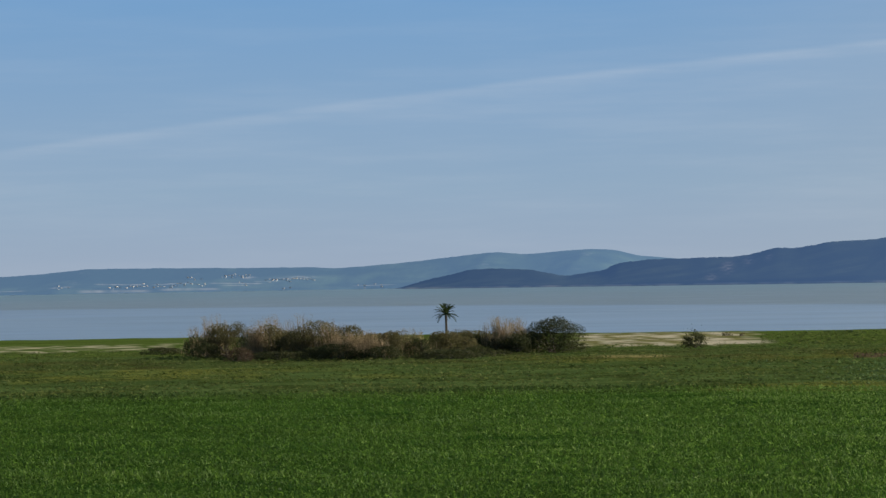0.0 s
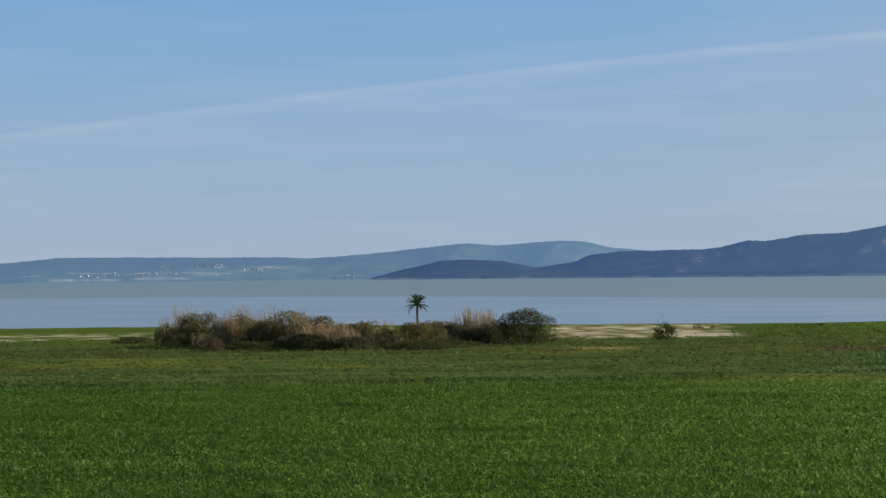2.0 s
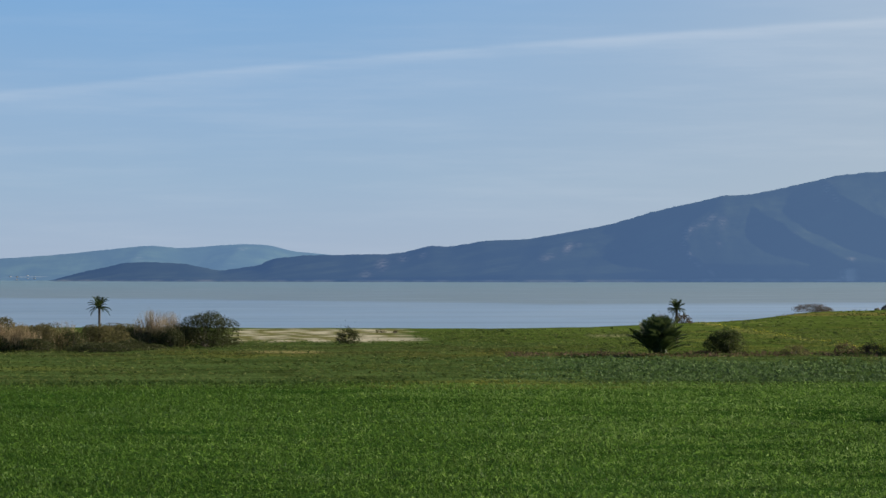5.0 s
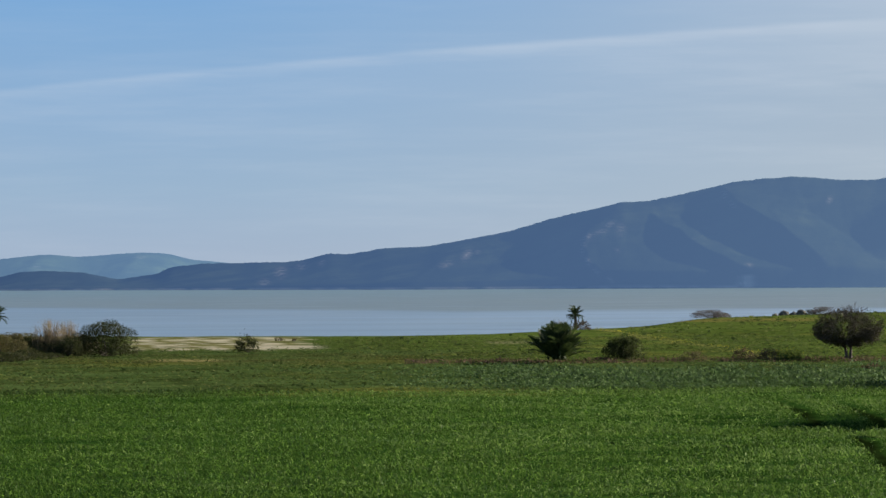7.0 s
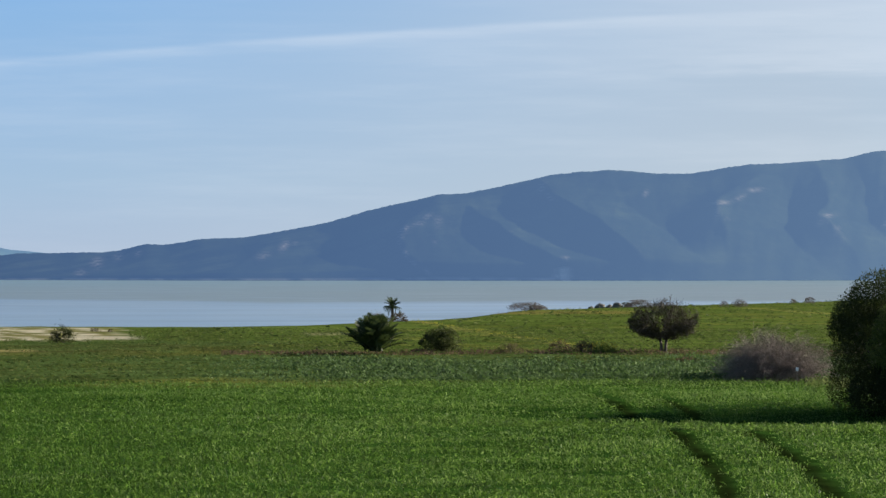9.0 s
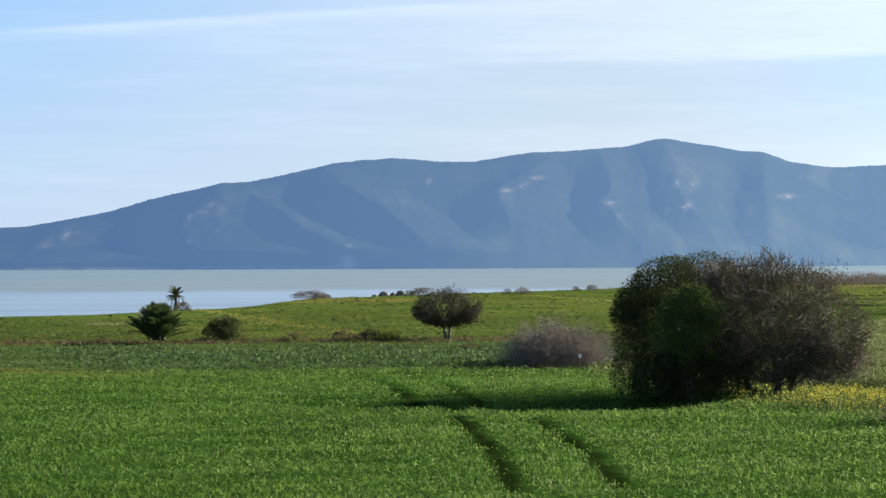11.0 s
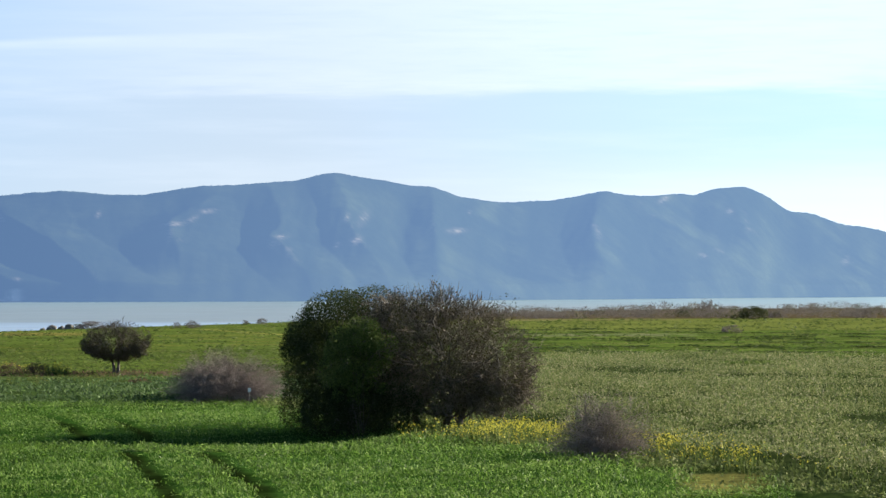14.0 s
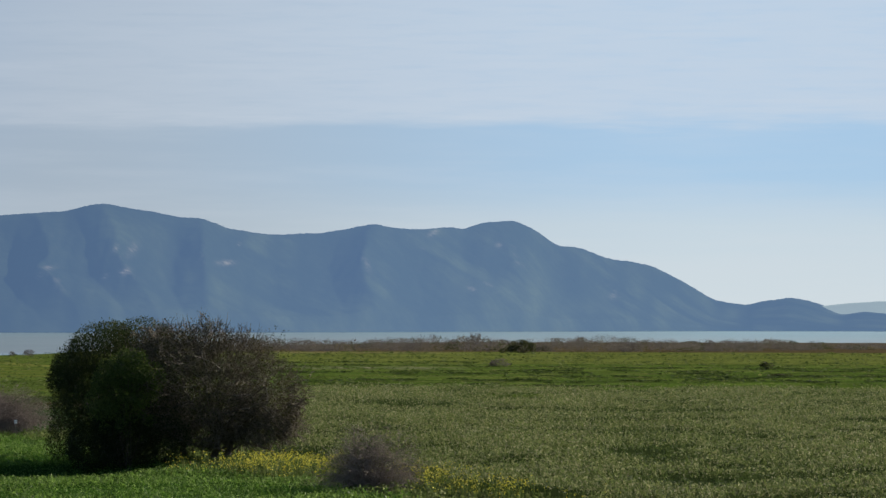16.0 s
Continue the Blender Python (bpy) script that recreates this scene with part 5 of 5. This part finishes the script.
gx, gy = at(19.30, 115.3)
green_bush = thing("laurel_bush", "bright green leafy bush in front of the evergreen", "bush", gx, gy)
green_bush.rotation_euler = (0, 0, -radians(19.35))
# upper, sunlit half only; dark evergreen lumps in front stand for its shaded half
gl = [(0, 0, 2.75, 0.85, 0.7, 0.75), (0.1, -0.1, 3.3, 0.72, 0.6, 0.6), (-0.62, 0, 2.6, 0.55, 0.5, 0.55), (0.62, 0.1, 2.75, 0.55, 0.5, 0.6), (0.35, -0.1, 3.78, 0.42, 0.42, 0.36), (-0.28, 0, 3.6, 0.4, 0.4, 0.35), (0.0, -0.2, 2.1, 0.7, 0.5, 0.5), (0.15, -0.1, 3.95, 0.5, 0.45, 0.3), (-0.7, 0.1, 3.1, 0.5, 0.45, 0.5), (0.9, 0.1, 3.2, 0.5, 0.5, 0.55), (-1.0, 0.2, 2.3, 0.45, 0.5, 0.6)]
gl = [(a, b, c + 0.22, d, e, f) for a, b, c, d, e, f in gl]
for i in range(16):
    a, h = rng.uniform(0, 6.28), rng.uniform(1.5, 4.0)
    w = 0.95 * math.sqrt(max(0.05, 1 - ((h - 2.6) / 1.7) ** 2))
    q = rng.uniform(0.18, 0.36)
    gl.append((w * math.cos(a), w * 0.7 * math.sin(a), h, q * 1.2, q, q))
part("trunk", mesh_of("trunk", *tubes(stems_for(rng, gl, 0.014, 7))), DARK_BARK, green_bush)
part("crown", mesh_of("crown", *leaf_cloud(rng, gl, 230.0, 0.038, 0.10)), BRIGHT_LEAF, green_bush)

tree("half_bare_tree", "half-bare grey-brown tree with tangled twigs and forked trunk", 20.65, 118.0, 7.7, 5.6, [(0.35, -0.2, 0.0, 0.0), (0.72, -0.1, 0.25, 0.05), (-0.5, 0.3, -0.3, 0.1)], BARK, BUD, 16000, 0.032, 1, (8, 5, 5, 3), 0.03, 0.75, bottom=0.5, spread=0.85, rise=(-0.1, 1.5), thin=0.011, fill=9000, spray_long=0.46, sprays_=5600,
     crown=[(0.0, 0, 2.7, 2.6, 2.2, 2.1), (1.1, 0, 3.9, 1.6, 1.5, 1.0), (-0.9, 0, 4.1, 1.6, 1.4, 0.9), (2.5, 0, 2.6, 1.15, 1.3, 1.3), (2.4, -0.4, 1.45, 1.3, 1.2, 0.75), (1.6, -1.2, 1.5, 1.0, 0.9, 0.7), (-0.9, -0.4, 1.7, 1.2, 1.2, 0.9), (0.2, 0, 4.5, 0.9, 0.9, 0.5), (1.0, -0.8, 1.9, 1.3, 1.2, 0.95), (-1.6, 0, 4.4, 0.8, 0.9, 0.5)])
twig_bush("bare_bush", "wide leafless mauve-grey bush in the field", 16.92, 149.5, 6.6, 2.6, MAUVE, 950, 1, thick=0.008)
twig_bush("bare_bush", "small leafless brown-mauve bush among yellow flowers", 23.6, 97.0, 3.8, 2.2, MAUVE, 330, 2, leaf=RUSSET, leaf_size=0.02, thick=0.007)
tree("lone_tree", "small dark rounded tree standing alone in grass", 15.0, 205.5, 4.5, 3.5, [(0, 0, 0.05, 0), (0.2, 0.05, 0.25, 0)], DARK_BARK, BUD, 6500, 0.042, 2, (9, 6, 5, 4), 0.0, 0.78, bottom=0.95, spread=1.1, rise=(0.1, 0.7), thin=0.012, fill=1500, spray_long=0.34, sprays_=1100, crown=[(0, 0, 2.1, 1.9, 1.7, 1.1), (1.1, 0, 2.0, 1.0, 1.0, 0.8), (-1.2, 0, 1.9, 0.9, 1.0, 0.8), (0.2, 0, 2.8, 1.1, 1.0, 0.5)])

# the white marker in front of the bare bush
mx, my = at(17.37, 147.6)
marker = thing("marker_post", "thin grey marker post with a white plate", "post", mx, my)
bm = bmesh.new()
bmesh.ops.create_cone(bm, segments=8, radius1=0.025, radius2=0.02, depth=0.75, cap_ends=True, matrix=Matrix.Translation((0, 0, 0.375)))
me = bpy.data.meshes.new("post")
bm.to_mesh(me)
bm.free()
part("post", me, GREY_WOOD, marker)
bm = bmesh.new()
bmesh.ops.create_cube(bm, size=1.0, matrix=Matrix.Translation((0, -0.03, 0.72)) @ Matrix.Diagonal((0.14, 0.02, 0.17, 1)))
bmesh.ops.bevel(bm, geom=bm.edges[:], offset=0.006, segments=1, affect="EDGES")
me = bpy.data.meshes.new("plate")
bm.to_mesh(me)
bm.free()
part("plate", me, WHITE_PAINT, marker, "small white plate")

# the thicket by the shore
G = "bushes of the thicket"
for i, (label, az, dist, wide, high, leaf, lumps) in enumerate((
        ("low dark scrub beside the thicket", -5.0, 247, 3.2, 0.65, DARK_LEAF, 5), ("small dark bush at the end of the thicket", -4.42, 238, 1.6, 1.75, DARK_LEAF, 5),
        ("large domed olive-brown bush of the thicket", -3.8, 232, 4.2, 2.75, OLIVE_LEAF, 10), ("low russet bush in front of the thicket", -3.62, 219, 1.7, 1.1, RUSSET, 5),
        ("olive-brown bush of the thicket", -3.05, 227, 3.0, 2.5, OLIVE_LEAF, 8), ("broad olive-green bush of the thicket", -2.3, 225, 4.4, 2.85, OLIVE_LEAF, 10),
        ("ragged olive-brown bush of the thicket", -1.7, 225, 2.6, 2.5, OLIVE_LEAF, 7), ("low dark bush in front of the thicket", -1.9, 218, 3.4, 1.2, DARK_LEAF, 6),
        ("olive-green bush of the thicket", -0.85, 220, 4.0, 1.95, OLIVE_LEAF, 8), ("low dark bush in front of the thicket", -1.1, 217, 3.0, 1.0, DARK_LEAF, 6),
        ("olive-green bush below the palm", 0.0, 224, 3.4, 1.85, OLIVE_LEAF, 8), ("low grey-green scrub in front of the thicket", 0.0, 216, 4.2, 0.75, DARK_LEAF, 7),
        ("narrow dark bush of the thicket", 0.62, 229, 1.8, 1.7, DARK_LEAF, 5), ("dark bush under the reeds", 1.0, 228, 3.2, 1.35, DARK_LEAF, 7),
        ("green-brown bush of the thicket", 1.5, 231, 2.8, 1.7, OLIVE_LEAF, 7), ("large rounded dark olive bush ending the thicket", 1.93, 229.5, 4.5, 2.65, DARK_LEAF, 10),
        ("low grey-green scrub in front of the thicket", 0.9, 222, 2.4, 0.5, DARK_LEAF, 5), ("olive bush deep in the thicket", -2.75, 236, 4.5, 2.0, OLIVE_LEAF, 7),
        ("olive bush deep in the thicket", -1.2, 233, 5.0, 1.7, OLIVE_LEAF, 7), ("olive bush deep in the thicket", 0.4, 236, 4.5, 1.7, OLIVE_LEAF, 7), ("low dark scrub at the foot of the thicket", -2.9, 222, 4.0, 0.7, DARK_LEAF, 6),
        ("dark bush between taller ones in the thicket", -3.4, 229, 2.4, 2.0, DARK_LEAF, 6), ("dark bush between taller ones in the thicket", -2.7, 226, 2.0, 2.1, DARK_LEAF, 6), ("small olive bush of the thicket", -1.3, 222, 2.2, 1.7, OLIVE_LEAF, 6),
        ("small dark bush of the thicket", -0.45, 219, 2.0, 1.5, DARK_LEAF, 6), ("small olive bush of the thicket", 0.4, 222, 1.8, 1.5, OLIVE_LEAF, 6), ("low dark bush in front of the thicket", 0.6, 219, 2.2, 0.9, DARK_LEAF, 5),
        ("low dark bush in front of the thicket", -2.3, 219, 2.0, 1.0, DARK_LEAF, 5), ("small dark bush of the thicket", 1.3, 227, 1.8, 1.6, DARK_LEAF, 6), ("low dark bush in front of the thicket", -4.2, 229, 2.0, 1.3, DARK_LEAF, 5))):
    bush("thicket_bush", label, az, dist, wide * 1.22, high * 1.0, leaf, 0.049, lumps + 3, 80.0, 0.06, None, 10 + i, G)
R = "reeds of the thicket"
for i, (az, dist, wide, high, count) in enumerate(((-4.05, 235, 2.6, 3.2, 220), (-3.3, 227, 1.8, 2.8, 220), (-3.0, 232, 2.6, 3.1, 200), (-1.65, 219.5, 2.4, 2.0, 300), (-1.3, 218.5, 2.6, 2.0, 260), (-2.0, 224, 2.2, 2.8, 160), (-2.5, 231, 2.4, 3.2, 160),
                                                   (-0.55, 221, 2.2, 2.2, 130), (0.98, 229, 2.6, 2.75, 420), (1.3, 232, 2.2, 2.6, 300), (-4.4, 240, 1.8, 2.3, 120))):
    reeds("reed_clump", "tall dry tan reeds with plumes among the bushes", az, dist - 0.6, wide * 1.15, high * 1.0, i, int(count * 0.6), R, 0.9)
palm("date_palm", "slender young date palm rising behind the thicket", 0.03, 262, 2.55, 1.1, 26, 1, (-30, 72), 0.75, 0.04, 0.09)
bush("round_bush", "small dark spiky bush by the sandy patch", 4.41, 237.5, 2.0, 1.45, DARK_LEAF, 0.055, 9, 70.0, 0.32, None, 40)
bush("shore_scrub", "tuft of low olive scrub by the shore", 5.0, 285, 1.2, 0.4, OLIVE_LEAF, 0.08, 4, 24.0, 0.2, None, 41)
bush("shore_scrub", "tuft of low olive scrub by the shore", 5.25, 283, 0.7, 0.35, OLIVE_LEAF, 0.08, 4, 24.0, 0.2, None, 42)

# palms and bushes along the ditch
palm("palm_clump", "bushy trunkless date palm with stiff spiky fronds", 9.92, 200.5, 0.25, 2.35, 74, 2, (26, 92), 0.42, 0.26)
twig_bush("bare_bush", "leafless mauve bush behind the palm clump", 9.98, 228, 1.5, 2.45, MAUVE, 200, 3, leaf=RUSSET, leaf_size=0.04, thick=0.016)
palm("date_palm", "young date palm near the water", 10.23, 352, 1.6, 1.25, 34, 3, (-30, 85), 1.0, 0.05, 0.15)
bush("russet_bush", "low russet bush at the foot of a palm", 10.33, 346, 2.1, 1.25, RUSSET, 0.10, 6, 24.0, 0.16, None, 43)
bush("round_bush", "dense rounded dark olive bush by the ditch", 11.1, 206.5, 3.1, 1.62, DENSE_LEAF, 0.05, 10, 150.0, 0.09, None, 44)
for i, (az, dist, wide, high, leaf) in enumerate(((12.3, 202, 2.0, 0.75, OLIVE_LEAF), (13.2, 204.5, 1.7, 0.9, RUSSET), (13.65, 204.0, 2.1, 0.85, RUSSET), (15.45, 180, 1.7, 0.5, RUSSET), (8.9, 205.5, 1.4, 0.3, RUSSET), (10.7, 205, 1.4, 0.35, RUSSET))):
    bush("ditch_scrub", "low brownish scrub along the ditch", az, dist, wide, high, leaf, 0.05, 5, 80.0, 0.16, None, 50 + i, "scrub along the ditch")

# scrub and rocks on the far shore of the field
for i, (az, dist, wide, high, leaf) in enumerate(((12.6, 452, 6.0, 1.25, SCRUB), (14.6, 478, 5.0, 1.3, SCRUB), (14.35, 482, 2.0, 0.9, DARK_LEAF), (16.1, 484, 1.7, 1.0, SCRUB), (16.37, 484, 2.8, 1.25, SCRUB),
                                                  (17.3, 540, 1.2, 0.9, SCRUB), (17.6, 540, 2.2, 1.15, SCRUB))):
    bush("shore_bush", "leafless reddish-brown bush by the water", az, dist, wide, high, leaf, 0.065, 6, 44.0, 0.12, None, 60 + i, "bushes by the water")


def stone(name, label, az, dist, wide, high, seed, group):
    rng_ = random.Random(seed)
    bm_ = bmesh.new()
    bmesh.ops.create_icosphere(bm_, subdivisions=3, radius=1.0)
    for vert in bm_.verts:
        f = 1 + 0.35 * noise.noise(vert.co * 1.3 + Vector((seed, 0, 0))) + 0.12 * noise.noise(vert.co * 4.0)
        vert.co = Vector((vert.co.x * wide * 0.5 * f, vert.co.y * wide * 0.4 * f, max(-0.25, vert.co.z) * high * f))
    me_ = bpy.data.meshes.new(name)
    bm_.to_mesh(me_)
    bm_.free()
    sx, sy = at(az, dist)
    ob = part(name, me_, ROCK)
    ob.location = (sx, sy, float(lie(sx, sy)))
    return tagged(ob, label, "rock", group)


for i, (az, dist, wide, high) in enumerate(((13.92, 493, 1.8, 0.7), (14.08, 494, 1.4, 0.5), (14.2, 492, 1.6, 0.9), (13.75, 488, 0.9, 0.35), (-5.52, 362, 0.9, 0.18), (-5.27, 359.5, 0.7, 0.15), (-5.14, 359, 0.9, 0.14), (-4.84, 359, 0.8, 0.15))):
    stone("shore_rock", "dark rock at the water's edge", az, dist, wide, high, i, "rocks at the water's edge")

# the flat on the right: a lone dark tree, small bushes, and the belt of brown scrub
bush("field_tree", "small dark rounded tree before the brown scrub", 26.28, 617, 5.8, 2.7, DARK_LEAF, 0.11, 7, 26.0, 0.08, None, 70, category="tree", low=0.4)
bush("field_bush", "low dark bush beside the small tree", 25.95, 622, 1.8, 1.0, DARK_LEAF, 0.14, 5, 16.0, 0.14, None, 71)
bush("field_bush", "rounded grey-brown bush alone on the green flat", 25.9, 412, 2.9, 1.1, SCRUB, 0.06, 6, 50.0, 0.14, None, 72)
bush("field_bush", "rounded dark bush alone on the green flat", 30.6, 382, 2.4, 1.1, DARK_LEAF, 0.10, 6, 24.0, 0.14, None, 73)
bush("field_bush", "long low dark scrub on a field bank", 30.8, 330, 2.7, 0.4, DARK_LEAF, 0.09, 6, 24.0, 0.14, None, 74)

pieces_a, pieces_b, pieces_c = [], [], []
rng = np.random.default_rng(321)
for i in range(520):
    az = rng.uniform(19.2, 34.5)
    near = np.interp(az, [19, 22, 26, 27, 30, 32.6, 35], [640, 640, 655, 645, 660, 740, 800])
    deep_ = np.interp(az, [19, 22, 25, 29, 31, 35], [70, 150, 260, 260, 150, 60])
    u = rng.random() ** 1.4
    dist = near + u * deep_
    x0, y0 = at(az, dist)
    high = rng.uniform(1.5, 3.0) * np.interp(az, [19, 24, 29, 31, 34.5], [0.9, 1.1, 1.05, 0.8, 0.45]) * (0.9 + 0.2 * math.sin(az * 2.1))
    wide = rng.uniform(3.0, 8.0)
    lobes = [(x0 + lx, y0 + ly, lz + LAKE * 0.4, ax, ay, az_) for lx, ly, lz, ax, ay, az_ in lobes_shape(rng, wide, wide * 0.6, high, 3)]
    v, q = leaf_cloud(rng, lobes, 4.0, 0.132, 0.12)
    (pieces_b if u < 0.05 and az < 24 and rng.random() < 0.2 else pieces_c if rng.random() < 0.12 else pieces_a if rng.random() < 0.97 else pieces_b).append((v, q, None))
crop("scrub_belt", "belt of leafless reddish-brown scrub along the lake", "scrub", pieces_a, SCRUB)
crop("reed_belt", "pale tan reeds within the brown scrub belt", "reeds", pieces_b, DULL_REED)
crop("dark_scrub_belt", "darker evergreen scrub within the brown belt", "scrub", pieces_c, DARK_LEAF)
for i, (az, dist, wide, high) in enumerate(((25.45, 690, 4.5, 3.9), (25.1, 680, 4.0, 2.4), (24.3, 690, 5.0, 2.3), (26.7, 650, 4.0, 1.6), (28.2, 655, 6.0, 2.0), (29.6, 690, 3.0, 2.6))):
    bush("tall_scrub", "tall leafless brown bush standing out of the scrub", az, dist, wide, high, SCRUB if i != 1 else DARK_LEAF, 0.12, 6, 12.0, 0.12, None, 80 + i, "tall bushes of the scrub belt")

# ---- the village on the far hills ----


def box_mesh(name, w, d, h, z0=0.0, bevel=0.0):
    bm_ = bmesh.new()
    bmesh.ops.create_cube(bm_, size=1.0, matrix=Matrix.Translation((0, 0, z0 + h / 2)) @ Matrix.Diagonal((w, d, h, 1)))
    if bevel:
        bmesh.ops.bevel(bm_, geom=bm_.edges[:], offset=bevel, segments=1, affect="EDGES")
    me_ = bpy.data.meshes.new(name)
    bm_.to_mesh(me_)
    bm_.free()
    return me_


def roof_mesh(w, d, h, z0):
    v = np.array([(-w, -d, z0), (w, -d, z0), (w, d, z0), (-w, d, z0), (-w, 0, z0 + h), (w, 0, z0 + h)]) * np.array([0.5, 0.5, 1])
    return mesh_of("roof", v, [[0, 1, 5, 4], [2, 3, 4, 5], [3, 2, 1, 0]], [[1, 2, 5], [3, 0, 4]])


house = tagged(new("village_house"), "white house with a low clay roof on the far hills", "house", "houses of the far village")
part("wall", box_mesh("wall", 6.4, 4.0, 2.6, -1.3), WHITE_WALL, house)
part("roof", roof_mesh(6.8, 4.4, 0.5, 1.3), ROOF_TILE, house)
rng = random.Random(5)
sites = [(-5.8, .22), (-5.55, .24), (-5.35, .24), (-5.25, .27), (-5.1, .2), (-4.98, .23), (-4.75, .22), (-4.5, .55), (-4.42, .5), (-4.48, .3), (-4.55, .27), (-3.9, .6), (-3.7, .66), (-3.63, .68), (-3.57, .66), (-3.04, .5), (-2.95, .48),
         (-2.88, .5), (-2.75, .51), (-2.7, .48), (-2.6, .53), (-2.45, .5), (-2.4, .46), (-2.76, .06), (-1.12, .12), (-1.4, .1), (-6.75, .2), (-4.2, .25), (-3.5, .3), (-5.7, .2)]
sites += [(a + rng.gauss(0, 0.09), row + rng.gauss(0, 0.04)) for a, row in sites for _ in range(3)]
for i, (a, row) in enumerate(sites):
    px, py, pz = far_surface(a, row)
    m = pose(px, py, pz, 0, 0, rng.uniform(-50, 50)) @ Matrix.Scale(rng.uniform(0.38, 0.8), 4)
    if i:
        copy_thing(house, m)
    else:
        house.matrix_basis = m
